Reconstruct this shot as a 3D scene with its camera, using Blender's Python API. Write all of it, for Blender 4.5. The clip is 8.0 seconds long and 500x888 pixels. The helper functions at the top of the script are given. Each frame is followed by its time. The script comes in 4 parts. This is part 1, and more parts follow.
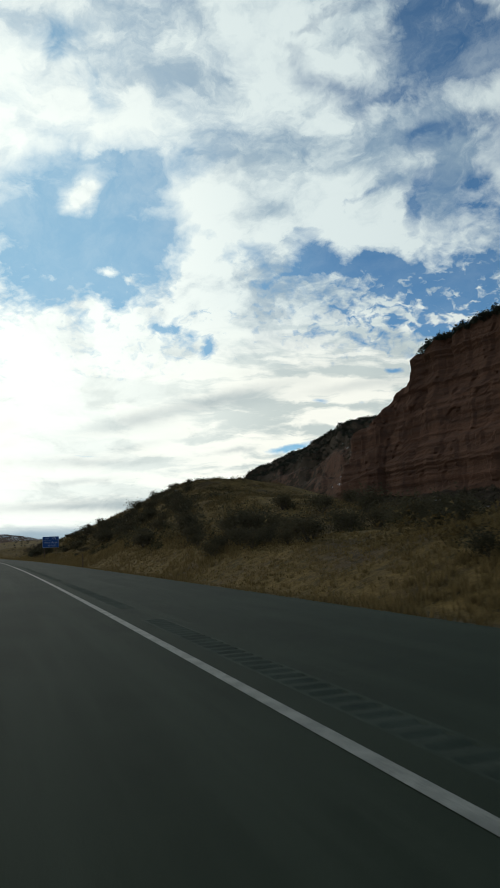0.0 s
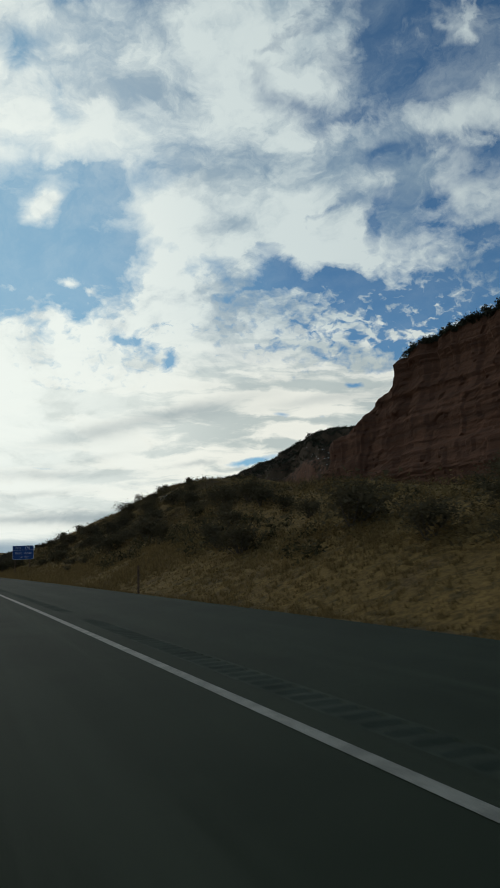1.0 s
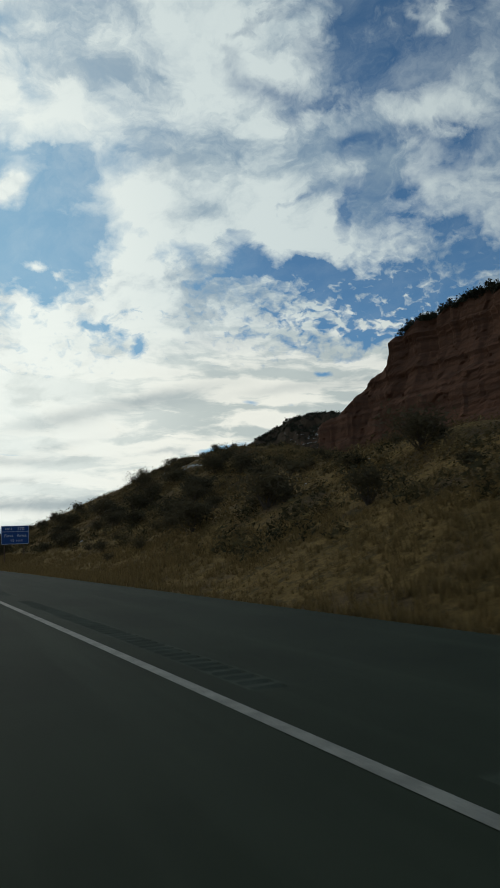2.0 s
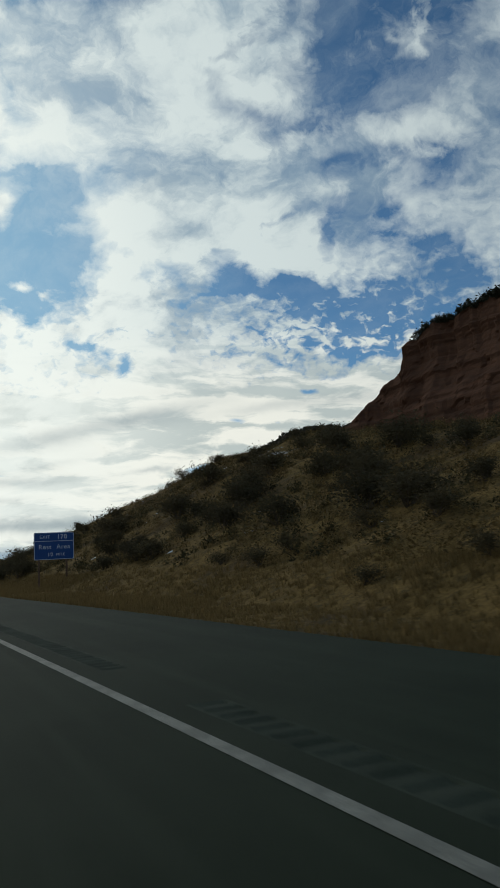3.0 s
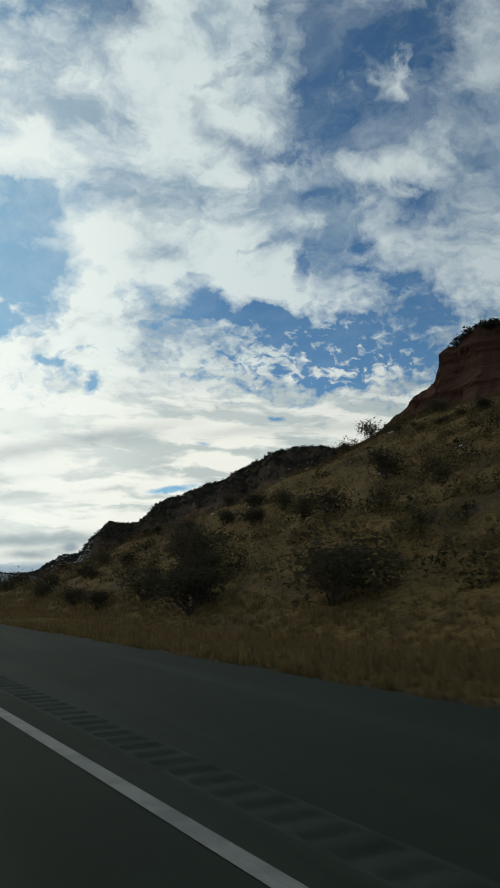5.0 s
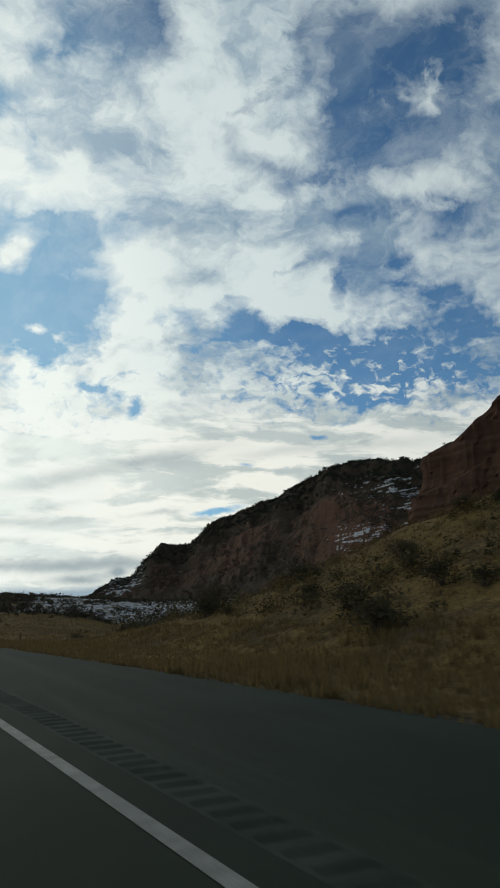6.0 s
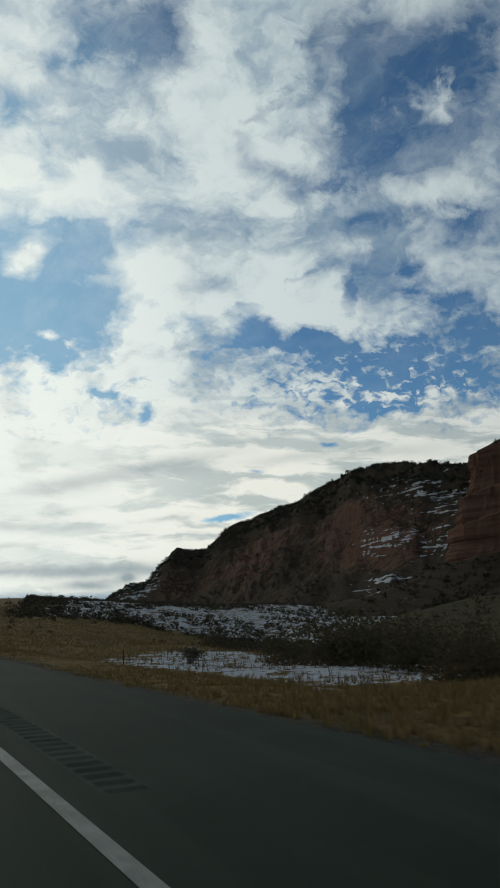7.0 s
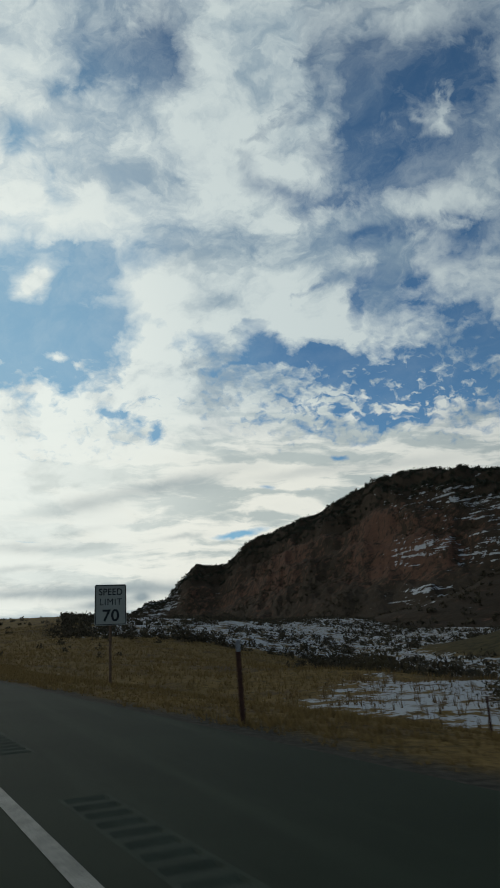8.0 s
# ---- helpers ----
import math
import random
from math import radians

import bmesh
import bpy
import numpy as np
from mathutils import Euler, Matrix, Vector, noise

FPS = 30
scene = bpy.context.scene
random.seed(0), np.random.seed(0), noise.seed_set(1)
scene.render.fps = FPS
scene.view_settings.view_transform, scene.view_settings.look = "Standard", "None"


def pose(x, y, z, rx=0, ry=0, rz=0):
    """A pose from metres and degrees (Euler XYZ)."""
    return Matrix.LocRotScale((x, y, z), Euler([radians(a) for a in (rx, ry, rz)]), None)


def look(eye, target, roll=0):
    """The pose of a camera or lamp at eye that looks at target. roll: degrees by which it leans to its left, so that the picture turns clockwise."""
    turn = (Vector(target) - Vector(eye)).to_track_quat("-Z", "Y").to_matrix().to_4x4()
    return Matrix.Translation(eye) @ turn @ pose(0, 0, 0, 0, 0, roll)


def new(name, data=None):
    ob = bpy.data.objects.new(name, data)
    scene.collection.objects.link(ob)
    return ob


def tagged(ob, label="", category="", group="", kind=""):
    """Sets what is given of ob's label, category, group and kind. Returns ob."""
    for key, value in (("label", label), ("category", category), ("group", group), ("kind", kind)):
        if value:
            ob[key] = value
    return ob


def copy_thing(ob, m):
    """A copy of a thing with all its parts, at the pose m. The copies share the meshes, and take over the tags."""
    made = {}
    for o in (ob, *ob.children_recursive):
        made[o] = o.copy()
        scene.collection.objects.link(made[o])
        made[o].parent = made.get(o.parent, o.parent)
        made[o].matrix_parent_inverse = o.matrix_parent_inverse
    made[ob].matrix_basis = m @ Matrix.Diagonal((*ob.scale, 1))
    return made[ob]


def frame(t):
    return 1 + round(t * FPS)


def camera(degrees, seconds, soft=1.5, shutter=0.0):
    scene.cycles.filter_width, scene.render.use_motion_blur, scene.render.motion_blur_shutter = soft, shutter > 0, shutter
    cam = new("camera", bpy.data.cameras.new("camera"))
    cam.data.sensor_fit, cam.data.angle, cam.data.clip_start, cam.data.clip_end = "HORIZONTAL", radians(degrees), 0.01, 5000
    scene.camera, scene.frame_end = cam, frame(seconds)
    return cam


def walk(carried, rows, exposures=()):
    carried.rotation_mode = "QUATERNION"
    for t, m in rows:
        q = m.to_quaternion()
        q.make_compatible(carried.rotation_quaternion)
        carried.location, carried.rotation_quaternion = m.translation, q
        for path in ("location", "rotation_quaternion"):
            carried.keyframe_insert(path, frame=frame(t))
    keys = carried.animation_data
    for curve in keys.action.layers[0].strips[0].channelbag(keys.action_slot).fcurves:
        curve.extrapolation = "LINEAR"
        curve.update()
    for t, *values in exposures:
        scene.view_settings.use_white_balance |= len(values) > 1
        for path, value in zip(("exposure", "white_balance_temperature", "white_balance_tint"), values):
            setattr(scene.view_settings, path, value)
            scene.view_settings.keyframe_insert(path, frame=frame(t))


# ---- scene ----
# The camera rides along the slow lane of a motorway that bends gently to the left.
# Plan: u is the distance to the right of the white edge line, y runs ahead, z up.
BEND = -0.0003240


def road_x(y):
    return BEND * y * y / 2


cam = camera(38.0, 8.0, soft=1.7, shutter=0.08)
# seconds, metres right of the edge line, metres ahead, eye height, yaw, pitch, roll
ROWS = (
    (0.0, -2.06, 0.00, 1.274, -18.84, 7.77, 2.45),
    (0.5, -2.13, 14.95, 1.261, -20.07, 6.61, 1.82),
    (1.0, -2.37, 29.90, 1.238, -21.93, 8.68, 2.53),
    (1.5, -2.49, 44.86, 1.287, -21.78, 9.18, 3.26),
    (1.7, -2.48, 50.84, 1.281, -23.42, 7.57, 3.17),
    (2.8, -2.20, 83.73, 1.288, -25.15, 7.85, 1.99),
    (3.0, -2.18, 89.71, 1.273, -25.36, 8.99, 3.19),
    (3.5, -2.11, 104.67, 1.275, -28.54, 10.21, 0.57),
    (4.0, -1.98, 119.62, 1.279, -28.36, 11.14, 0.67),
    (4.2, -1.98, 125.60, 1.271, -28.69, 10.62, 0.54),
    (5.3, -1.78, 158.49, 1.234, -28.41, 11.22, 0.93),
    (5.5, -1.76, 164.47, 1.287, -26.51, 13.16, 3.70),
    (6.0, -1.69, 179.43, 1.272, -24.91, 12.52, 1.84),
    (6.5, -1.55, 194.38, 1.275, -25.16, 10.92, 1.74),
    (7.0, -1.42, 209.33, 1.298, -24.19, 13.07, 1.34),
    (7.5, -1.34, 224.28, 1.362, -22.61, 12.99, 2.51),
    (8.0, -1.13, 239.24, 1.229, -23.02, 14.36, 2.72),
)
walk(cam, [(t, pose(u + road_x(y), y, z, 90 + pitch, roll, yaw)) for t, u, y, z, yaw, pitch, roll in ROWS],
     exposures=((0.0, 0.1, 6500, 8.0), (1.0, -0.12, 6500, 8.0), (5.5, -0.05, 6500, 8.0), (8.0, -0.2, 6500, 8.0)))

# ---- light: a low winter sun behind broken cloud, ahead and to the left ----
SUN_AZ, SUN_EL = -9.0, 17.0
sun_data = bpy.data.lights.new("sun", "SUN")
sun_data.energy, sun_data.angle, sun_data.color = 0.3, radians(20), (1.0, 0.93, 0.82)
sun_way = Vector((math.sin(radians(SUN_AZ)) * math.cos(radians(SUN_EL)), math.cos(radians(SUN_AZ)) * math.cos(radians(SUN_EL)), math.sin(radians(SUN_EL))))
sun = new("sun", sun_data)
sun.matrix_world = look(sun_way * 100, (0, 0, 0))


class Nodes:
    """Short hand for building node trees."""

    def __init__(self, tree):
        self.tree = tree
        tree.nodes.clear()

    def add(self, kind):
        return self.tree.nodes.new(kind)

    def link(self, a, b):
        self.tree.links.new(a, b)

    def put(self, socket, value):
        if isinstance(value, bpy.types.NodeSocket):
            self.link(value, socket)
        else:
            socket.default_value = value

    def math(self, op, a, b=0.0, c=0.0, clamp=False):
        n = self.add("ShaderNodeMath")
        n.operation, n.use_clamp = op, clamp
        for k, v in enumerate((a, b, c)):
            self.put(n.inputs[k], v)
        return n.outputs[0]

    def vec(self, op, a, b=(0, 0, 0), scale=None):
        n = self.add("ShaderNodeVectorMath")
        n.operation = op
        self.put(n.inputs[0], a)
        self.put(n.inputs[1], b)
        if scale is not None:
            self.put(n.inputs["Scale"], scale)
        return n.outputs["Value"] if op in ("DOT_PRODUCT", "LENGTH") else n.outputs[0]

    def noise(self, vector, scale, detail=4.0, rough=0.55, distort=0.0, color=False):
        n = self.add("ShaderNodeTexNoise")
        self.put(n.inputs["Vector"], vector)
        for key, value in (("Scale", scale), ("Detail", detail), ("Roughness", rough), ("Distortion", distort)):
            n.inputs[key].default_value = value
        return n.outputs["Color" if color else "Fac"]

    def ramp(self, value, a, b, c=0.0, d=1.0, smooth=True):
        n = self.add("ShaderNodeMapRange")
        n.interpolation_type = "SMOOTHSTEP" if smooth else "LINEAR"
        for k, v in enumerate((value, a, b, c, d)):
            self.put(n.inputs[k], v)
        return n.outputs[0]

    def mix(self, factor, a, b, mode="MIX"):
        n = self.add("ShaderNodeMix")
        n.data_type, n.blend_type = "RGBA", mode
        self.put(n.inputs["Factor"], factor)
        for key, v in ((6, a), (7, b)):
            self.put(n.inputs[key], (*v, 1.0) if isinstance(v, tuple) else v)
        return n.outputs[2]


def rgb(r, g, b):
    """Linear colour from 0-255 display values."""
    return tuple(((c / 255 + 0.055) / 1.055) ** 2.4 if c > 10 else c / 255 / 12.92 for c in (r, g, b))


def build_sky():
    world = bpy.data.worlds.new("sky")
    scene.world = world
    world.use_nodes = True
    n = Nodes(world.node_tree)
    way = n.add("ShaderNodeTexCoord").outputs["Generated"]
    sky = n.add("ShaderNodeTexSky")
    sky.sky_type, sky.sun_disc, sky.altitude, sky.dust_density = "NISHITA", False, 1800.0, 0.6
    sky.sun_elevation, sky.sun_rotation = radians(SUN_EL), radians(SUN_AZ)
    blue = n.mix(1.0, sky.outputs[0], tuple(SKY_GAIN * c for c in SKY_TINT), "MULTIPLY")
    split = n.add("ShaderNodeSeparateXYZ")
    n.link(way, split.inputs[0])
    high = split.outputs[2]
    # a cloud deck: the way meets a level sheet overhead
    lift = n.math("ADD", n.math("MAXIMUM", high, 0.0), 0.26)
    flat = n.add("ShaderNodeCombineXYZ")
    for k in range(2):
        n.link(n.math("DIVIDE", split.outputs[k], lift), flat.inputs[k])
    deck = flat.outputs[0]
    # a plane square to a way 22.6 degrees right and 13 degrees up, on which the larger gaps lie
    m = pose(0, 0, 0, 90 + 12.99, 2.51, -22.61).to_3x3()
    ahead = n.math("MAXIMUM", n.vec("DOT_PRODUCT", way, tuple(-m.col[2])), 0.05)
    plane = n.add("ShaderNodeCombineXYZ")
    for k in range(2):
        n.link(n.math("DIVIDE", n.vec("DOT_PRODUCT", way, tuple(m.col[k])), ahead), plane.inputs[k])
    sheet = plane.outputs[0]

    def stray(scale, detail, rough, size, distort=0.0):
        return n.vec("SCALE", n.vec("SUBTRACT", n.noise(sheet, scale, detail, rough, distort, color=True), (0.5, 0.5, 0.5)), scale=size)

    broad_stray = stray(6.0, 3.0, 0.5, 0.075)
    fine_stray = stray(20.0, 5.0, 0.58, 0.085, 0.3)
    ragged = n.vec("MULTIPLY", n.vec("ADD", sheet, n.vec("ADD", broad_stray, fine_stray)), (1, 1, 0))
    firm = n.vec("MULTIPLY", n.vec("ADD", sheet, n.vec("SCALE", fine_stray, scale=0.4)), (1, 1, 0))
    level = n.vec("MULTIPLY", n.vec("ADD", sheet, n.vec("SCALE", fine_stray, scale=0.2)), (1, 1, 0))

    def patches(spots, at):
        """Sum of soft leaning ovals: x, y, half width, half height, lean in degrees, weight."""
        total = None
        for x, y, w, h, lean, weight in spots:
            c, s = math.cos(radians(lean)), math.sin(radians(lean))
            d = n.vec("SUBTRACT", at, (x, y, 0))
            across = n.vec("DOT_PRODUCT", d, (c / w, s / w, 0))
            upward = n.vec("DOT_PRODUCT", d, (-s / h, c / h, 0))
            r = n.math("MULTIPLY_ADD", upward, upward, n.math("MULTIPLY", across, across))
            bell = n.math("POWER", 0.5, r)
            total = n.math("MULTIPLY_ADD", bell, weight, 0.0 if total is None else total)
        return total

    clear = n.math("ADD", patches(CLEAR_TOP, ragged), patches(CLEAR_RIGHT, ragged))
    clear = n.math("ADD", clear, n.math("ADD", patches(CLEAR_MIDDLE, ragged), patches(CLEAR_LEFT, ragged)))
    clear = n.math("MINIMUM", clear, 1.2)
    clear = n.math("SUBTRACT", clear, n.math("ADD", patches(BANKS, ragged), patches(PUFFS, firm)))
    # texture: drawn-out fibres above, small cells and ripples lower down
    drift = n.vec("ADD", deck, n.vec("SCALE", n.vec("ADD", broad_stray, fine_stray), scale=0.9))
    fibre = n.noise(n.vec("MULTIPLY", drift, (1.0, 0.8, 0.0)), 3.2, 7.0, 0.6, 0.7)
    fine = n.noise(drift, 11.0, 6.0, 0.6, 0.3)
    cells = n.noise(n.vec("MULTIPLY", firm, (1.0, 1.5, 0.0)), 64.0, 3.0, 0.5, 0.4)
    ripple = n.noise(n.vec("MULTIPLY", level, (0.55, 3.2, 0.0)), 11.0, 5.0, 0.55, 0.4)
    thick = n.math("SUBTRACT", 0.77, n.math("MULTIPLY", clear, 0.88))
    thick = n.math("MULTIPLY_ADD", n.math("SUBTRACT", fibre, 0.5), 1.5, thick)
    thick = n.math("MULTIPLY_ADD", n.math("SUBTRACT", fine, 0.5), n.math("MULTIPLY_ADD", clear, 0.5, 1.0), thick)
    celled = n.math("MULTIPLY", n.ramp(high, 0.19, 0.24), n.ramp(high, 0.42, 0.33))
    celled = n.math("MULTIPLY_ADD", patches(SPECKS, ragged), 1.0, n.math("MULTIPLY", celled, 1.1))
    thick = n.math("MULTIPLY_ADD", celled, n.math("SUBTRACT", cells, 0.46), thick)
    low = n.ramp(high, 0.24, 0.17)
    thick = n.math("ADD", thick, n.math("MULTIPLY", low, 0.45))
    thick = n.math("SUBTRACT", thick, patches(SLITS, level))
    # the deck breaks up into clear sky away from the sun
    toward = n.vec("DOT_PRODUCT", way, tuple(sun_way))
    thick = n.math("SUBTRACT", thick, n.ramp(toward, 0.82, 0.2, 0.0, 0.6))
    cover = n.ramp(thick, -0.04, n.ramp(high, 0.25, 0.5, 0.66, 0.86), smooth=False)
    # thin high veil across the clear parts
    veil = n.noise(n.vec("MULTIPLY", drift, (1.7, 0.9, 0.0)), 4.0, 8.0, 0.68, 0.3)
    cover = n.math("MAXIMUM", cover, n.math("MULTIPLY", n.ramp(veil, 0.36, 0.72), n.ramp(high, 0.3, 0.56, 0.08, 0.38)))
    # brighter towards the sun, greyer undersides where the deck is thick
    near = n.ramp(toward, 0.84, 0.992)
    lit = n.math("SUBTRACT", fibre, n.noise(n.vec("MULTIPLY", n.vec("ADD", drift, (-0.05, 0.10, 0.0)), (1.0, 0.8, 0.0)), 3.2, 7.0, 0.6, 0.7))
    billow = n.math("MULTIPLY_ADD", lit, 1.3, n.math("MULTIPLY_ADD", n.math("SUBTRACT", fine, 0.5), 0.5, 0.5))
    grey = n.mix(n.ramp(billow, 0.25, 0.62), CLOUD_DARK, CLOUD_LIGHT)
    streaked = n.math("ADD", n.math("MULTIPLY", lit, 0.4), n.math("MULTIPLY_ADD", n.math("SUBTRACT", ripple, 0.5), 1.3, 0.5))
    cream = n.mix(n.ramp(streaked, 0.38, 0.56), CREAM_DARK, CREAM_LIGHT)
    grey = n.mix(n.ramp(high, 0.34, 0.2), grey, cream)
    shade = n.math("MINIMUM", n.math("MAXIMUM", n.math("ADD", patches(SHADES, level), n.math("MULTIPLY_ADD", n.math("SUBTRACT", ripple, 0.5), 0.5, 0.0)), 0.0), 1.0)
    shade = n.math("MULTIPLY", shade, n.ramp(high, 0.27, 0.2))
    grey = n.mix(shade, grey, CLOUD_BAND)
    glow = n.math("MULTIPLY", near, n.math("MULTIPLY_ADD", shade, -0.75, 1.0))
    cloud = n.mix(n.math("MULTIPLY", glow, n.ramp(billow, 0.2, 0.55, 0.55, 1.0)), grey, CLOUD_SUN)
    cloud = n.mix(1.0, cloud, n.mix(n.ramp(toward, 0.5, 0.9), (0.66, 0.69, 0.73), (1.0, 1.0, 1.0)), "MULTIPLY")
    hazy = n.mix(n.math("MULTIPLY", n.ramp(toward, 0.80, 0.985), 0.8), blue, HAZE)
    top = n.mix(cover, hazy, cloud)
    # a dull blue strip of distance along the skyline
    top = n.mix(n.ramp(n.math("MULTIPLY_ADD", n.math("SUBTRACT", ripple, 0.5), 0.02, high), 0.036, 0.020, 0.0, 0.85), top, DISTANCE)
    below = n.ramp(high, -0.02, 0.0)
    shader = n.add("ShaderNodeBackground")
    n.link(n.mix(below, (0.08, 0.08, 0.07), top), shader.inputs[0])
    out = n.add("ShaderNodeOutputWorld")
    n.link(shader.outputs[0], out.inputs[0])


def on_sheet(spots):
    """Spots of sky on the plane that build_sky() uses: width 883 of it spans the view."""
    return [((x - 441.5) / 1282, (784 - y) / 1282, w / 1282, h / 1282, lean, weight) for x, y, w, h, lean, weight in spots]


SKY_GAIN, SKY_TINT = 0.072, (0.62, 0.96, 1.15)
CLOUD_DARK, CLOUD_LIGHT = rgb(150, 172, 188), rgb(218, 229, 229)
CREAM_DARK, CREAM_LIGHT = rgb(194, 204, 202), rgb(250, 250, 240)
CLOUD_BAND, CLOUD_SUN = rgb(150, 165, 172), (0.95, 1.0, 0.95)
HAZE, DISTANCE = rgb(150, 192, 218), rgb(142, 165, 182)
CLEAR_TOP = on_sheet((
    (190, 55, 55, 48, 0, 0.7), (285, 30, 50, 42, 0, 0.8), (150, 100, 30, 20, 0, 0.5), (250, 95, 70, 24, 0, 0.35), (45, 192, 42, 24, -10, 0.8),
    (95, 295, 34, 16, -50, 0.45), (558, 95, 18, 40, 0, 0.5), (650, 75, 46, 48, 0, 0.75), (735, 50, 50, 42, 0, 0.65), (860, 90, 50, 90, 0, 0.75),
    (640, 165, 46, 46, 0, 0.6), (720, 180, 46, 60, 0, 0.65), (790, 232, 62, 24, 28, 0.85), (715, 255, 50, 30, 20, 0.6), (790, 100, 46, 56, 0, 0.55), (700, 150, 150, 130, 0, 0.2)))
CLEAR_RIGHT = on_sheet((
    (625, 250, 44, 42, 0, 0.6), (600, 315, 62, 15, 18, 0.7), (505, 300, 42, 20, 0, 0.65), (432, 252, 26, 26, 0, 0.5), (495, 180, 46, 12, 25, 0.5),
    (460, 207, 20, 9, 0, 0.4), (750, 362, 74, 11, 8, 0.5), (855, 362, 46, 24, 20, 0.7), (650, 388, 34, 18, 20, 0.55), (640, 490, 16, 34, -12, 0.7),
    (745, 492, 36, 32, 0, 0.8), (560, 470, 36, 9, 40, 0.6), (530, 490, 10, 20, 0, 0.4), (835, 520, 54, 18, 10, 0.5), (868, 565, 40, 40, 0, 0.6), (800, 490, 120, 90, 0, 0.32), (850, 410, 60, 40, 0, 0.25)))
CLEAR_MIDDLE = on_sheet((
    (480, 583, 44, 14, 8, 0.85), (420, 613, 56, 8, 12, 0.75), (545, 592, 50, 10, 0, 0.7), (360, 572, 30, 20, -25, 0.6), (292, 545, 34, 12, -20, 0.4),
    (605, 620, 42, 28, -10, 0.95), (700, 650, 66, 36, 0, 0.9), (785, 640, 50, 26, 0, 0.75), (852, 645, 44, 26, 0, 0.75), (720, 715, 56, 15, 8, 0.75),
    (650, 700, 36, 18, -20, 0.6), (535, 675, 46, 11, -8, 0.5), (555, 722, 36, 8, 0, 0.5), (460, 555, 26, 9, 20, 0.5), (650, 440, 40, 9, 20, 0.3), (720, 650, 170, 66, 0, 0.35)))
CLEAR_LEFT = on_sheet((
    (50, 560, 90, 58, 0, 0.8), (165, 445, 74, 40, -10, 0.75), (185, 560, 46, 38, 0, 0.75), (35, 655, 70, 20, 0, 0.45), (255, 430, 36, 20, 0, 0.4),
    (10, 470, 46, 60, 0, 0.55), (135, 620, 60, 26, 0, 0.6), (120, 405, 80, 10, 0, 0.4), (110, 500, 50, 44, 0, 0.6), (-60, 560, 70, 80, 0, 0.7),
    (225, 625, 26, 14, 30, 0.4), (60, 540, 150, 110, 0, 0.3)))
SLITS = on_sheet((
    (210, 697, 34, 8, 0, 0.9), (284, 737, 11, 16, 0, 0.9), (268, 675, 30, 6, 10, 0.5), (610, 777, 15, 5, 0, 1.3), (432, 911, 46, 8, 9, 1.6),
    (482, 829, 16, 5, 0, 0.8), (555, 834, 8, 4, 0, 0.7), (470, 712, 26, 7, 0, 0.5), (265, 715, 40, 7, 0, 0.4), (60, 923, 36, 3, 2, 0.7), (20, 971, 26, 4, 0, 0.6)))
BANKS = on_sheet((
    (455, 80, 72, 95, -12, 0.7), (756, 156, 24, 10, -25, 0.4), (812, 140, 7, 44, -8, 0.5), (792, 188, 26, 5, 14, 0.3), (560, 180, 36, 12, 30, 0.25),
    (330, 480, 120, 40, 0, 0.35), (290, 625, 70, 34, 0, 0.35), (820, 300, 70, 22, 28, 0.3), (730, 420, 70, 22, -8, 0.3), (560, 545, 80, 26, -15, 0.4)))
PUFFS = on_sheet((
    (62, 478, 30, 22, 15, 1.5), (78, 458, 18, 14, 0, 0.8), (110, 594, 15, 7, -10, 1.0), (147, 611, 12, 8, -20, 1.0), (75, 655, 28, 13, -15, 0.9), (84, 530, 13, 8, 0, 0.45),
    (608, 656, 18, 7, 45, 0.9), (636, 690, 9, 8, 0, 0.7), (716, 691, 12, 6, 0, 0.9), (680, 690, 8, 7, 30, 0.7), (652, 672, 7, 7, 0, 0.5), (715, 665, 7, 6, 0, 0.5)))
SPECKS = on_sheet((
    (690, 670, 110, 44, 0, 2.6), (585, 640, 60, 30, 0, 1.6), (500, 690, 90, 30, 0, 1.3), (300, 690, 90, 40, 0, 1.0), (810, 650, 70, 34, 0, 2.0), (760, 500, 80, 40, 0, 0.8)))
SHADES = on_sheet((
    (280, 828, 150, 12, 12, 0.55), (130, 868, 90, 14, 10, 0.4), (60, 935, 110, 10, 0, 0.6), (40, 972, 60, 6, 6, 0.6), (180, 1010, 300, 11, 2, 0.9), (190, 1036, 50, 9, 3, 0.9),
    (262, 1024, 14, 7, 0, 0.8), (110, 727, 50, 7, -25, 0.5), (350, 830, 60, 14, 0, 0.3), (560, 800, 80, 8, 10, 0.35), (330, 917, 30, 4, 5, 0.5), (700, 790, 90, 8, 8, 0.3),
    (450, 770, 110, 8, 6, 0.25), (150, 905, 60, 6, 10, 0.3)))
build_sky()

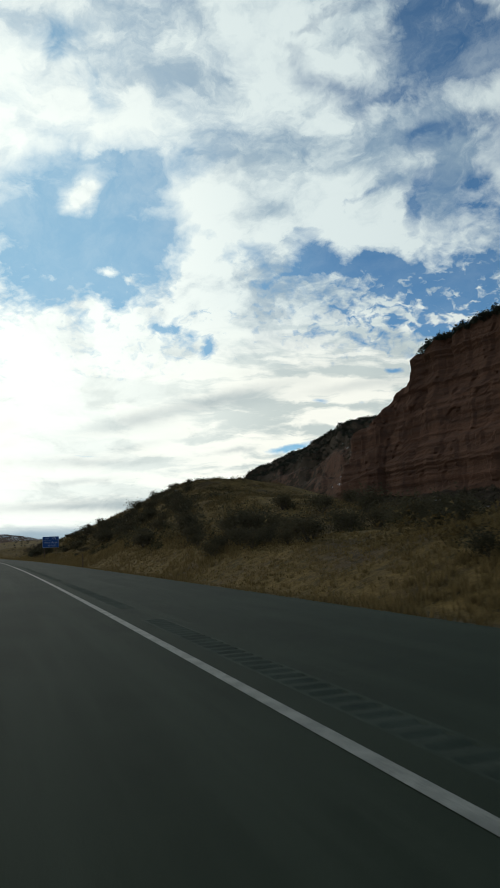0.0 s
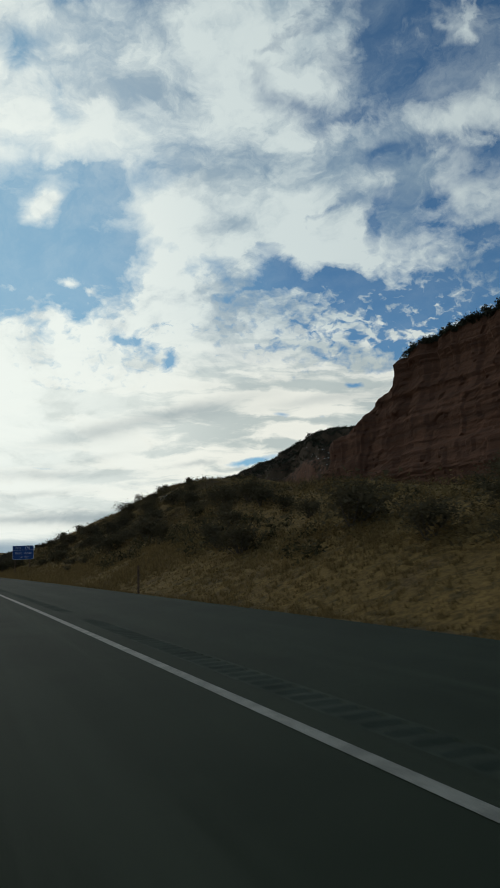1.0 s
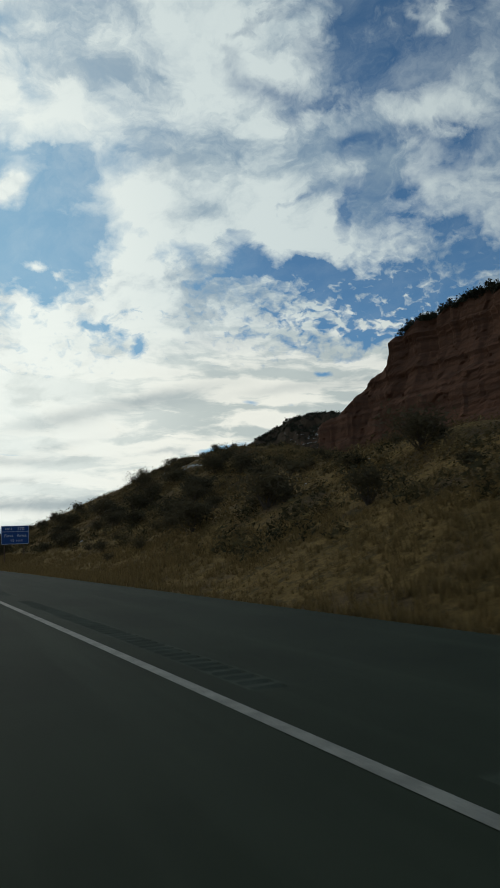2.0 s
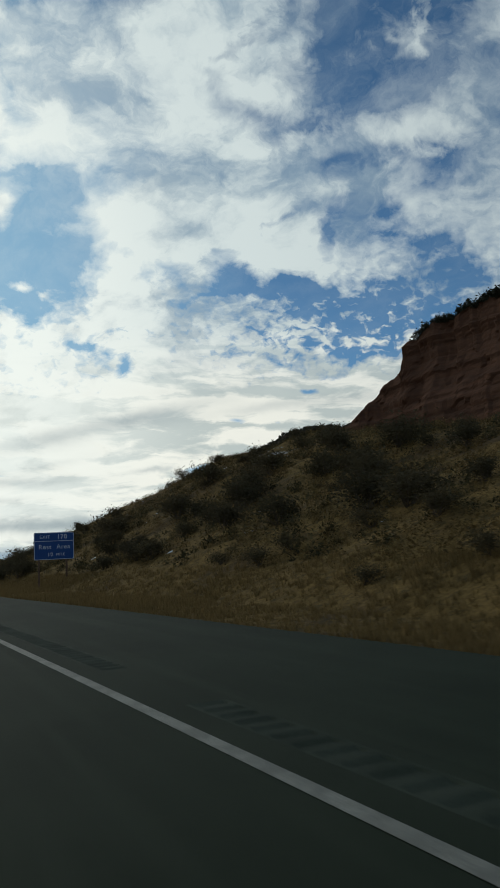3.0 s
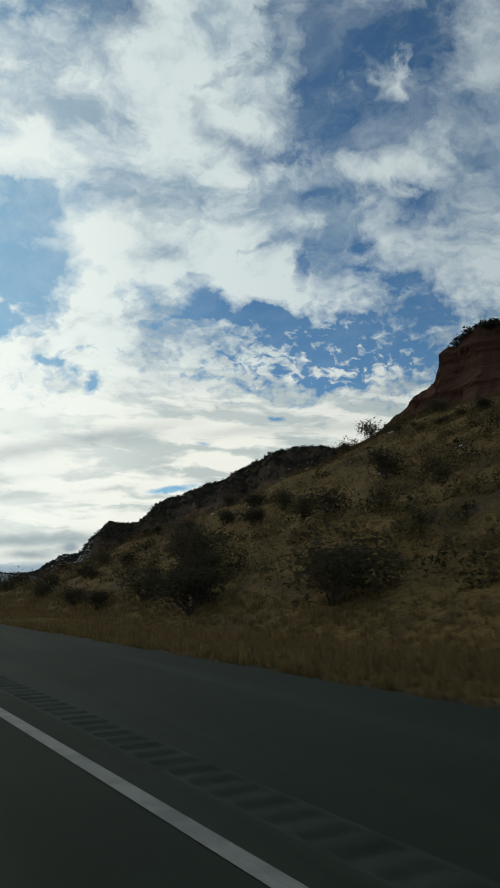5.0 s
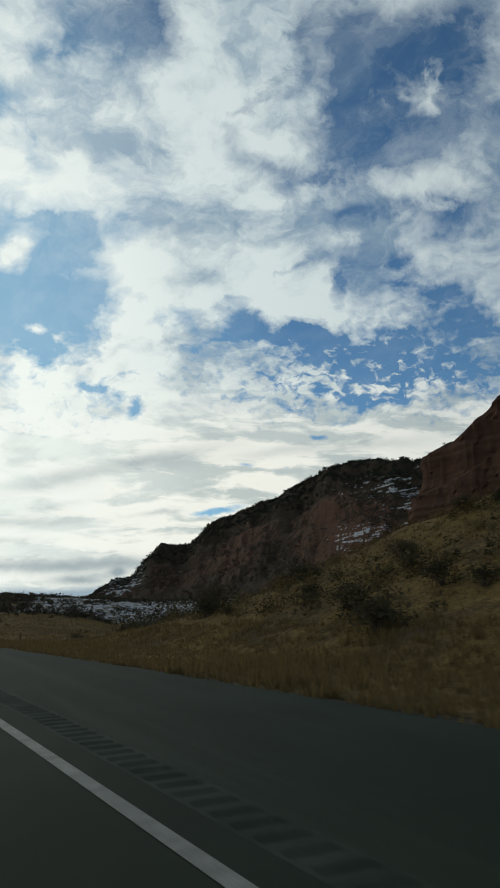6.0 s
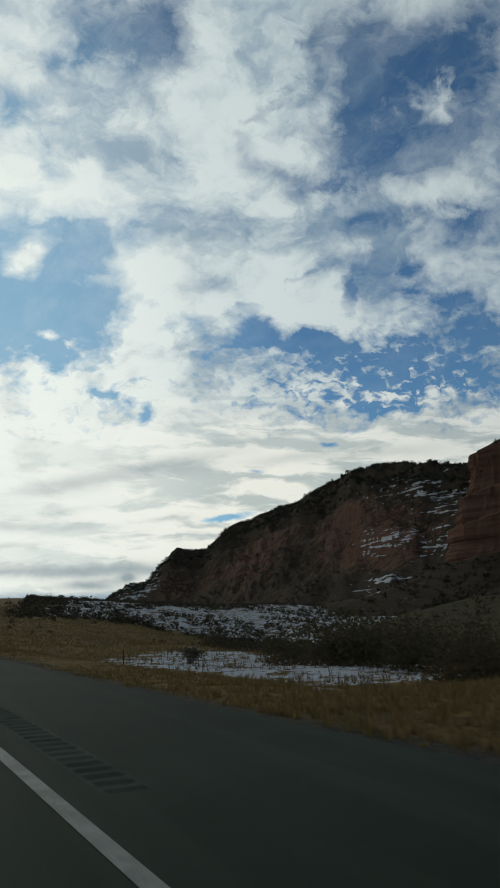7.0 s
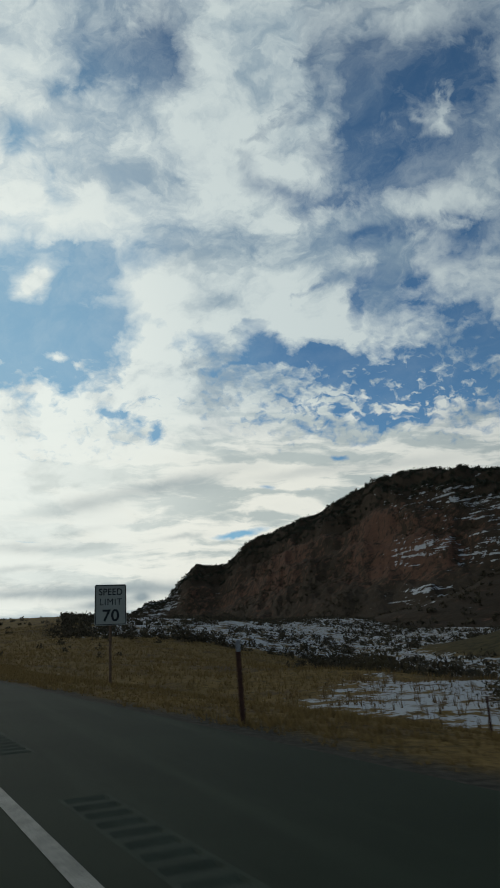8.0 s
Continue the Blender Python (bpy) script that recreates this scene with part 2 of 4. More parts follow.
# ---- materials ----
def surface(name, paint, rough=0.9, bump=0.0, bump_scale=10.0, metal=0.0, gloss=0.3, thin=0.0):
    """A material whose colour is made by paint(nodes, position)."""
    mat = bpy.data.materials.new(name)
    mat.use_nodes = True
    n = Nodes(mat.node_tree)
    place = n.add("ShaderNodeTexCoord").outputs["Object"]
    shader = n.add("ShaderNodeBsdfPrincipled")
    n.put(shader.inputs["Base Color"], paint(n, place))
    n.put(shader.inputs["Roughness"], rough)
    n.put(shader.inputs["Metallic"], metal)
    shader.inputs["Specular IOR Level"].default_value = gloss
    if bump:
        b = n.add("ShaderNodeBump")
        b.inputs["Strength"].default_value = 0.8
        b.inputs["Distance"].default_value = bump
        n.link(n.noise(place, bump_scale, 6.0, 0.65), b.inputs["Height"])
        n.link(b.outputs[0], shader.inputs["Normal"])
    out = n.add("ShaderNodeOutputMaterial")
    last = shader.outputs[0]
    if thin:
        # dry blades and leaves let light through
        leaf = n.add("ShaderNodeBsdfTranslucent")
        n.link(shader.inputs["Base Color"].links[0].from_socket, leaf.inputs[0])
        blend = n.add("ShaderNodeMixShader")
        blend.inputs[0].default_value = thin
        n.link(last, blend.inputs[1])
        n.link(leaf.outputs[0], blend.inputs[2])
        last = blend.outputs[0]
    n.link(last, out.inputs[0])
    return mat


def attr(n, name):
    a = n.add("ShaderNodeAttribute")
    a.attribute_name = name
    return a.outputs["Fac"]


def two_tone(a, b, scale, fine=None):
    """Two colours in broad patches, with a finer grain over them."""
    def paint(n, place):
        c = n.mix(n.ramp(n.noise(place, scale, 4.0, 0.6), 0.35, 0.65), a, b)
        grain = n.noise(place, fine or scale * 12, 4.0, 0.7)
        return n.mix(1.0, c, n.mix(n.ramp(grain, 0.3, 0.7), (0.72, 0.72, 0.72), (1.25, 1.25, 1.25)), "MULTIPLY")
    return paint


def per_piece(a, b):
    """A colour for each joined piece, between two."""
    def paint(n, place):
        r = n.add("ShaderNodeNewGeometry").outputs["Random Per Island"]
        return n.mix(1.0, n.mix(r, a, b), n.mix(n.noise(place, 3.0, 3.0), (0.75, 0.75, 0.75), (1.2, 1.2, 1.2)), "MULTIPLY")
    return paint


def per_thing(a, b):
    def paint(n, place):
        r = n.add("ShaderNodeObjectInfo").outputs["Random"]
        return n.mix(1.0, n.mix(r, a, b), n.mix(n.noise(place, 4.0, 3.0), (0.7, 0.7, 0.7), (1.25, 1.25, 1.25)), "MULTIPLY")
    return paint


def asphalt_paint(n, place):
    base = n.mix(n.ramp(n.noise(place, 0.35, 4.0, 0.6), 0.3, 0.7), (0.019, 0.0265, 0.0155), (0.027, 0.036, 0.0215))
    # worn wheel tracks and stains drawn out along the lane
    drawn = n.noise(n.vec("MULTIPLY", place, (1.0, 0.04, 1.0)), 1.3, 4.0, 0.6)
    base = n.mix(n.ramp(drawn, 0.45, 0.7), base, (0.034, 0.043, 0.027))
    chips = n.noise(place, 140.0, 2.0, 0.7)
    return n.mix(1.0, base, n.mix(n.ramp(chips, 0.35, 0.7), (0.7, 0.7, 0.7), (1.4, 1.4, 1.4)), "MULTIPLY")


def ground_paint(n, place):
    straw = n.mix(n.ramp(n.noise(place, 0.5, 5.0, 0.65), 0.3, 0.7), (0.142, 0.092, 0.032), (0.205, 0.13, 0.045))
    soil = n.mix(n.noise(place, 1.2, 5.0, 0.65), (0.078, 0.054, 0.029), (0.115, 0.075, 0.04))
    bare = n.ramp(n.noise(place, 0.16, 5.0, 0.62), 0.5, 0.66)
    c = n.mix(bare, straw, soil)
    dull = n.noise(place, 1.5, 5.0, 0.68)
    c = n.mix(n.ramp(dull, 0.5, 0.66, 0.0, 0.75), c, (0.06, 0.046, 0.021))
    c = n.mix(attr(n, "gravel"), c, n.mix(n.noise(place, 9.0, 4.0, 0.7), (0.038, 0.035, 0.028), (0.07, 0.062, 0.048)))
    c = n.mix(1.0, c, n.mix(n.ramp(n.noise(place, 7.0, 5.0, 0.7), 0.3, 0.7), (0.6, 0.6, 0.6), (1.35, 1.35, 1.35)), "MULTIPLY")
    # shade on the grassy spur, put into the ground colour as dark olive
    spur_shade = n.mix(n.ramp(n.noise(place, 0.6, 5.0, 0.65), 0.35, 0.65), (0.045, 0.038, 0.019), (0.085, 0.067, 0.031))
    c = n.mix(attr(n, "spur_shade"), c, spur_shade)
    grains = n.math("ADD", n.math("MULTIPLY", n.noise(place, 0.45, 6.0, 0.68), 0.7), n.math("MULTIPLY", n.noise(place, 2.6, 4.0, 0.6), 0.3))
    lying = n.ramp(n.math("ADD", attr(n, "snow"), n.math("MULTIPLY", n.math("SUBTRACT", grains, 0.5), 2.6)), 0.45, 0.58)
    return n.mix(lying, c, (0.45, 0.45, 0.445))


def rock_paint(n, place):
    split = n.add("ShaderNodeSeparateXYZ")
    n.link(place, split.inputs[0])
    warp = n.math("MULTIPLY", n.noise(place, 0.02, 4.0, 0.6), 26.0)
    level = n.add("ShaderNodeCombineXYZ")
    n.link(n.math("ADD", split.outputs[2], warp), level.inputs[2])
    beds = n.noise(level.outputs[0], 0.16, 5.0, 0.7)
    c = n.mix(n.ramp(beds, 0.32, 0.66), (0.100, 0.056, 0.038), (0.150, 0.074, 0.046))
    thin = n.noise(n.vec("MULTIPLY", place, (0.05, 0.05, 1.3)), 1.0, 4.0, 0.65)
    c = n.mix(n.ramp(thin, 0.55, 0.75, 0.0, 0.8), c, (0.078, 0.046, 0.035))
    streak = n.noise(n.vec("MULTIPLY", place, (0.22, 0.22, 0.02)), 1.0, 5.0, 0.7)
    c = n.mix(n.ramp(streak, 0.5, 0.75, 0.0, 0.6), c, (0.088, 0.052, 0.040))
    scrub = n.ramp(n.math("ADD", attr(n, "scrub"), n.math("MULTIPLY", n.math("SUBTRACT", n.noise(place, 0.12, 6.0, 0.72), 0.5), 1.8)), 0.4, 0.62)
    c = n.mix(scrub, c, n.mix(n.noise(place, 0.35, 4.0, 0.7), (0.029, 0.024, 0.016), (0.074, 0.05, 0.033)))
    ledge = n.noise(n.vec("MULTIPLY", place, (0.026, 0.026, 0.30)), 1.0, 6.0, 0.66)
    spots = n.noise(place, 0.11, 6.0, 0.7)
    grains = n.math("ADD", n.math("MULTIPLY", ledge, 0.6), n.math("MULTIPLY", spots, 0.4))
    lying = n.ramp(n.math("ADD", attr(n, "snow"), n.math("MULTIPLY", n.math("SUBTRACT", grains, 0.5), 3.2)), 0.5, 0.62)
    return n.mix(lying, c, (0.46, 0.46, 0.46))


def sign_paint(colour, dirt):
    def paint(n, place):
        return n.mix(n.ramp(n.noise(place, 2.2, 5.0, 0.7), 0.45, 0.8, 0.0, 0.55), colour, dirt)
    return paint


ASPHALT = surface("asphalt", asphalt_paint, 0.88, 0.006, 90.0, gloss=0.1)
GROOVED = surface("ground_asphalt", two_tone((0.027, 0.036, 0.024), (0.044, 0.054, 0.038), 1.2, fine=90.0), 0.9, 0.006, 90.0, gloss=0.1)
LINE = surface("road_paint", two_tone((0.165, 0.158, 0.128), (0.25, 0.24, 0.195), 3.0, fine=60.0), 0.7, 0.002, 80.0)
SNOW = surface("old_snow", two_tone((0.5, 0.51, 0.53), (0.68, 0.69, 0.72), 3.0), 0.8)
GROUND = surface("dry_ground", ground_paint, 0.95, 0.12, 3.0, gloss=0.05)
ROCK = surface("red_sandstone", rock_paint, 0.95, 1.0, 0.35, gloss=0.05)
STRAW = surface("dry_grass", per_piece((0.132, 0.093, 0.038), (0.225, 0.156, 0.066)), 0.9, gloss=0.1, thin=0.5)
WEED = surface("dead_weeds", per_piece((0.10, 0.065, 0.03), (0.19, 0.125, 0.06)), 0.9, thin=0.4)
SAGE = surface("sagebrush_leaf", per_thing((0.056, 0.049, 0.028), (0.10, 0.08, 0.044)), 0.9, gloss=0.1, thin=0.3)


def tuft_paint(n, place):
    """Whole tufts differ: dark sage, grey-olive and bleached straw side by side."""
    own = n.noise(place, 0.62, 2.0, 0.5)
    c = n.mix(n.ramp(own, 0.40, 0.50), (0.042, 0.038, 0.019), (0.085, 0.07, 0.034))
    c = n.mix(n.ramp(own, 0.52, 0.62), c, (0.20, 0.142, 0.06))
    r = n.add("ShaderNodeNewGeometry").outputs["Random Per Island"]
    return n.mix(1.0, c, n.mix(r, (0.75, 0.75, 0.75), (1.3, 1.3, 1.3)), "MULTIPLY")


SAGEBANK = surface("bank_sage_leaf", tuft_paint, 0.9, gloss=0.1, thin=0.3)
TWIG = surface("grey_twig", two_tone((0.06, 0.045, 0.032), (0.1, 0.078, 0.055), 6.0), 0.9)
BRUSH = surface("low_brush", per_piece((0.085, 0.06, 0.026), (0.18, 0.12, 0.046)), 0.9, gloss=0.1, thin=0.25)
JUNIPER = surface("juniper_leaf", per_piece((0.022, 0.026, 0.015), (0.05, 0.05, 0.028)), 0.9)
FARBUSH = surface("far_brush", per_piece((0.042, 0.036, 0.024), (0.11, 0.085, 0.052)), 0.9, gloss=0.1)
BLUE = surface("blue_sheeting", sign_paint((0.012, 0.065, 0.24), (0.03, 0.075, 0.2)), 0.45)
WHITE = surface("white_sheeting", sign_paint((0.33, 0.34, 0.30), (0.23, 0.235, 0.205)), 0.5)
LEGEND = surface("white_legend", sign_paint((0.62, 0.66, 0.7), (0.3, 0.38, 0.5)), 0.5)
BLACK = surface("black_legend", sign_paint((0.02, 0.02, 0.022), (0.05, 0.05, 0.05)), 0.6)
ALLOY = surface("sign_backing", two_tone((0.35, 0.36, 0.37), (0.45, 0.46, 0.47), 5.0), 0.45, metal=0.8)
TIMBER = surface("weathered_timber", two_tone((0.09, 0.055, 0.035), (0.15, 0.095, 0.06), 8.0, fine=70.0), 0.9, 0.003, 40.0)
RUST = surface("rusty_steel", two_tone((0.05, 0.022, 0.015), (0.085, 0.036, 0.022), 9.0, fine=60.0), 0.8, 0.002, 60.0)
REFLECT = surface("grey_reflector", two_tone((0.2, 0.2, 0.2), (0.28, 0.28, 0.28), 20.0), 0.35)


# ---- helpers for shapes ----
RNG = np.random.default_rng(7)
LATTICE = RNG.random((256, 256))


def smooth(x, a, b):
    k = np.clip((np.asarray(x, float) - a) / (b - a), 0, 1)
    return k * k * (3 - 2 * k)


def value_noise(x, y):
    x, y = np.asarray(x, float), np.asarray(y, float)
    i, j = np.floor(x).astype(int), np.floor(y).astype(int)
    f, g = x - i, y - j
    f, g = f * f * (3 - 2 * f), g * g * (3 - 2 * g)
    a, b = LATTICE[i % 256, j % 256], LATTICE[(i + 1) % 256, j % 256]
    c, d = LATTICE[i % 256, (j + 1) % 256], LATTICE[(i + 1) % 256, (j + 1) % 256]
    return (a + (b - a) * f) * (1 - g) + (c + (d - c) * f) * g - 0.5


def fbm(x, y, size, octaves=4, rough=0.5):
    total, amp, step = 0.0, 1.0, 1.0 / size
    for k in range(octaves):
        total = total + amp * value_noise(x * step + 17.3 * k, y * step + 5.1 * k)
        amp, step = amp * rough, step * 2.0
    return total


def mesh_of(name, verts, faces, mat, shade=False):
    me = bpy.data.meshes.new(name)
    me.from_pydata([tuple(v) for v in verts] if not isinstance(verts, np.ndarray) else verts.tolist(), [], faces if not isinstance(faces, np.ndarray) else faces.tolist())
    me.materials.append(mat)
    if shade:
        me.shade_smooth()
    me.update()
    return me


def part(name, bm, material, parent, label=""):
    me = bpy.data.meshes.new(name)
    bm.to_mesh(me)
    bm.free()
    me.materials.append(material)
    ob = new(name, me)
    ob.parent = parent
    return tagged(ob, label)


def grid_faces(rows, cols):
    i, j = np.meshgrid(np.arange(rows - 1), np.arange(cols - 1), indexing="ij")
    a = (i * cols + j).ravel()
    return np.stack([a, a + 1, a + cols + 1, a + cols], 1)


def store(me, name, values):
    layer = me.attributes.new(name, "FLOAT", "POINT")
    layer.data.foreach_set("value", np.asarray(values, np.float32).ravel())


def box(bm, size, at=(0, 0, 0), bevel=0.0):
    r = bmesh.ops.create_cube(bm, size=1.0, matrix=Matrix.Translation(at) @ Matrix.Diagonal((*size, 1)))
    if bevel:
        edges = {e for v in r["verts"] for e in v.link_edges}
        bmesh.ops.bevel(bm, geom=list(edges), offset=bevel, segments=2, affect="EDGES")


# ---- the ground ----
def kerb(y):
    """Outer edge of the hard shoulder, which narrows past the end of the bank."""
    return 4.3 - 0.25 * smooth(y, 105, 150) - 0.45 * smooth(y, 190, 235)


def drop(y):
    return 0.14 * smooth(y, 190, 235)


def toe(y):
    return 6.0 + 4.0 * smooth(y, 70, 130)


def crest(y):
    return 8.8 + 0.275 * np.clip(np.asarray(y, float) - 40, 0, 175)


def spur(u, y):
    """A low grassy nose of land behind the end of the bank."""
    return 9 * smooth(u - 0.2 * (y - 300), 74, 118) * smooth(y, 252, 285) * (1 - smooth(y, 335, 385))


def height(u, y):
    """Lie of the land beside the road."""
    u, y = np.asarray(u, float), np.asarray(y, float)
    run = np.clip(u - toe(y), 0, None)
    top = crest(y) - toe(y)
    over = np.clip(run - top, 0, None)
    rise = 0.435 * np.minimum(run, top) + 0.435 * 6 * (1 - np.exp(-over / 6)) - 0.13 * np.minimum(over, 60)
    rise = rise * (1 + 0.09 * fbm(u, y, 26, 3)) + smooth(run, 0, 6) * (0.9 * fbm(u + 40, y, 9, 3) + 0.3 * fbm(u, y, 2.5, 2))
    crown = smooth(run, 0.45 * top, 0.85 * top)
    rise = rise - crown * 1.0 * np.exp(-((y - 123) / 14) ** 2) + crown * 1.4 * np.exp(-((y - 164) / 6) ** 2)
    hill = rise * (1 - smooth(y - 0.12 * np.clip(u - 10, 0, 120) - 0.06 * np.clip(u - 30, 0, 90) - 0.4 * np.clip(u - 52, 0, 60), 199, 234)) * (1 - 0.55 * smooth(u, 66, 110))
    hollow = -(1.9 * smooth(u, 6, 15) + 3.2 * smooth(u, 32, 48)) * smooth(y, 214, 246) * (1 - 0.9 * smooth(y - 1.1 * u, 262, 320))
    far = smooth(u, 8, 60) * (0.027 * np.clip(y - 320, 0, 220)) * smooth(y, 300, 420)
    far = far + smooth(u, 8, 30) * smooth(y, 330, 470) * 4.5 * (1 - smooth(u, 60, 130))
    rough = 0.5 * fbm(u, y, 14, 4) * smooth(u, 6, 14) * smooth(y, 225, 260)
    side = 0.25 * fbm(u, y, 5, 3) * smooth(np.abs(u - 2), 4, 9)
    verge = -0.14 - 0.10 * smooth(u, 4, 6) - drop(y) * 0.9
    return verge + hill + hollow + far + spur(u, y) + rough + side


def flat_edge(y):
    """Where dry grass gives way to brush beyond the hollow."""
    y = np.asarray(y, float)
    return np.clip(np.minimum(37 + 0.32 * (y - 270), np.maximum(66 - 1.1 * (y - 350), 34 + 0.3 * (y - 390))), 11, 120)


def snow_on(u, y):
    """How much snow lies: most in the hollow and on the flat beyond it, flecks on the bank."""
    u, y = np.asarray(u, float), np.asarray(y, float)
    front = np.minimum(6.5 + 0.3 * (y - 224), 15.5)
    hollow = smooth(u - front, -1.5, 4) * (1 - smooth(u, 30, 36)) * smooth(y, 216, 228) * (1 - smooth(y - 0.9 * u, 250, 267)) * np.maximum(smooth(y, 233, 240), 1 - smooth(u, 9.5, 11.5))
    flat = smooth(u - flat_edge(y), 2, 14) * smooth(y, 262, 290) * 0.56 * (1 - smooth(spur(u, y), 0.3, 1.4))
    bank = 0.02 * smooth(u, 16, 40) * (1 - smooth(y, 225, 240))
    bank = bank + 0.22 * np.exp(-((u - 41) / 4.5) ** 2 - ((y - 172) / 9) ** 2)
    bank = bank + 0.43 * np.exp(-((u - 38.5) / 3.4) ** 2 - ((y - 162) / 4.5) ** 2)
    return np.maximum(np.maximum(hollow * 0.6, flat), bank)


def ground():
    us = np.concatenate([np.linspace(-3500, -60, 22), np.linspace(-50, 2, 14), np.arange(2.8, 9, 0.35), np.arange(9, 32, 0.55), np.arange(32, 95, 1.5), np.arange(96, 420, 9), np.geomspace(430, 4200, 22)])
    ys = np.concatenate([np.linspace(-900, -40, 20), np.arange(-32, 325, 1.0), np.arange(326, 700, 5.0), np.geomspace(710, 4600, 30)])
    uu, yy = np.meshgrid(us, ys)
    zz = height(uu, yy)
    zz = np.where(uu < kerb(yy) - 0.2, -0.45, zz)
    # far plains settle back to a level horizon
    zz = zz * (1 - smooth(yy, 800, 1500)) * (1 - smooth(np.abs(uu), 600, 1200))
    xx = uu + road_x(np.clip(yy, -300, 700))
    me = mesh_of("ground", np.stack([xx, yy, zz], -1).reshape(-1, 3), grid_faces(len(ys), len(us)), GROUND, True)
    store(me, "snow", snow_on(uu, yy))
    # masks the spur, whose shade is painted into the ground
    store(me, "spur_shade", smooth(spur(uu, yy), 0.2, 1.5))
    store(me, "gravel", (1 - smooth(uu - kerb(yy) + 0.7 * fbm(uu, yy, 3, 3), 0.6, 1.7)) * (uu > 2.5))
    tagged(new("ground", me), "dry straw-coloured roadside bank with patches of snow", "ground", kind="structure")


ground()


# ---- the road ----
def ribbon(name, u0, u1, z, y0, y1, step, mat, thick=0.0, fall=0.0):
    ys = np.arange(y0, y1 + step, step)
    pts = []
    for u, dz in ((u0, -thick), (u0, 0.0), (u1, -fall), (u1, -thick - fall)):
        pts.append(np.stack([u + road_x(ys), ys, z + dz + 0 * ys], -1))
    verts = np.stack(pts, 1).reshape(-1, 3)
    faces = grid_faces(len(ys), 4)
    return new(name, mesh_of(name, verts, faces[:, ::-1], mat))


def rumble_band(u0, u1):
    """Ground-in grooves across the shoulder, 0.18 m long every 0.3 m, in a band of asphalt."""
    ys = np.arange(-12, 300, 0.05)
    phase = np.mod(ys, 0.30)
    depth = np.where(phase < 0.18, 0.02 * np.sin(np.pi * np.clip(phase / 0.18, 0, 1)), 0.0)
    # the grooves come in runs of 13.8 m with plain asphalt between
    depth = depth * (np.mod(ys - 215.2, 16.6) < 13.8)
    us = np.array([u0, u0 + 0.03, u0 + 0.05, u1 - 0.05, u1 - 0.03, u1])
    side = np.array([0, 0, 1, 1, 0, 0.0])
    uu, yy = np.meshgrid(us, ys)
    zz = -depth[:, None] * side[None, :]
    verts = np.stack([uu + road_x(yy), yy, zz], -1).reshape(-1, 3)
    me = mesh_of("rumble_strip", verts, grid_faces(len(ys), len(us)), GROOVED)
    me.materials.append(ASPHALT)
    plain = np.repeat(np.mod(ys[:-1] - 215.2, 16.6) >= 13.8, len(us) - 1)
    me.polygons.foreach_set("material_index", plain.astype(np.int32))
    return new("rumble_strip", me)


tagged(ribbon("road", -16.0, 0.36, 0.0, -300, 1100, 4.0, ASPHALT, 0.36), "worn dark grey asphalt motorway lanes", "road", kind="structure")
tagged(ribbon("shoulder", 0.76, kerb(np.arange(-300, 1104, 4.0)), 0.0, -300, 1100, 4.0, ASPHALT, 0.36, drop(np.arange(-300, 1104, 4.0))), "dark grey asphalt hard shoulder", "road shoulder", kind="structure")
tagged(rumble_band(0.36, 0.76), "row of grooves ground into the asphalt shoulder", "rumble strip", kind="structure")
for a, b in ((-300, -12), (300, 1100)):
    tagged(ribbon("shoulder_inner", 0.36, 0.76, 0.0, a, b, 4.0, ASPHALT, 0.36), "dark grey asphalt beside the edge line", "road shoulder", kind="structure")
tagged(ribbon("edge_line", -0.065, 0.065, 0.005, -300, 1100, 2.0, LINE), "worn white painted edge line along the lane", "road marking", kind="structure")


# ---- cliff, mesa and far hills ----
def along(points, step):
    """Even stations along a plan line whose points carry further values."""
    p = np.array(points, float)
    s = np.concatenate([[0], np.cumsum(np.hypot(*np.diff(p[:, :2], axis=0).T))])
    k = np.arange(0, s[-1], step)
    return k, np.stack([np.interp(k, s, p[:, c]) for c in range(p.shape[1])], 1)


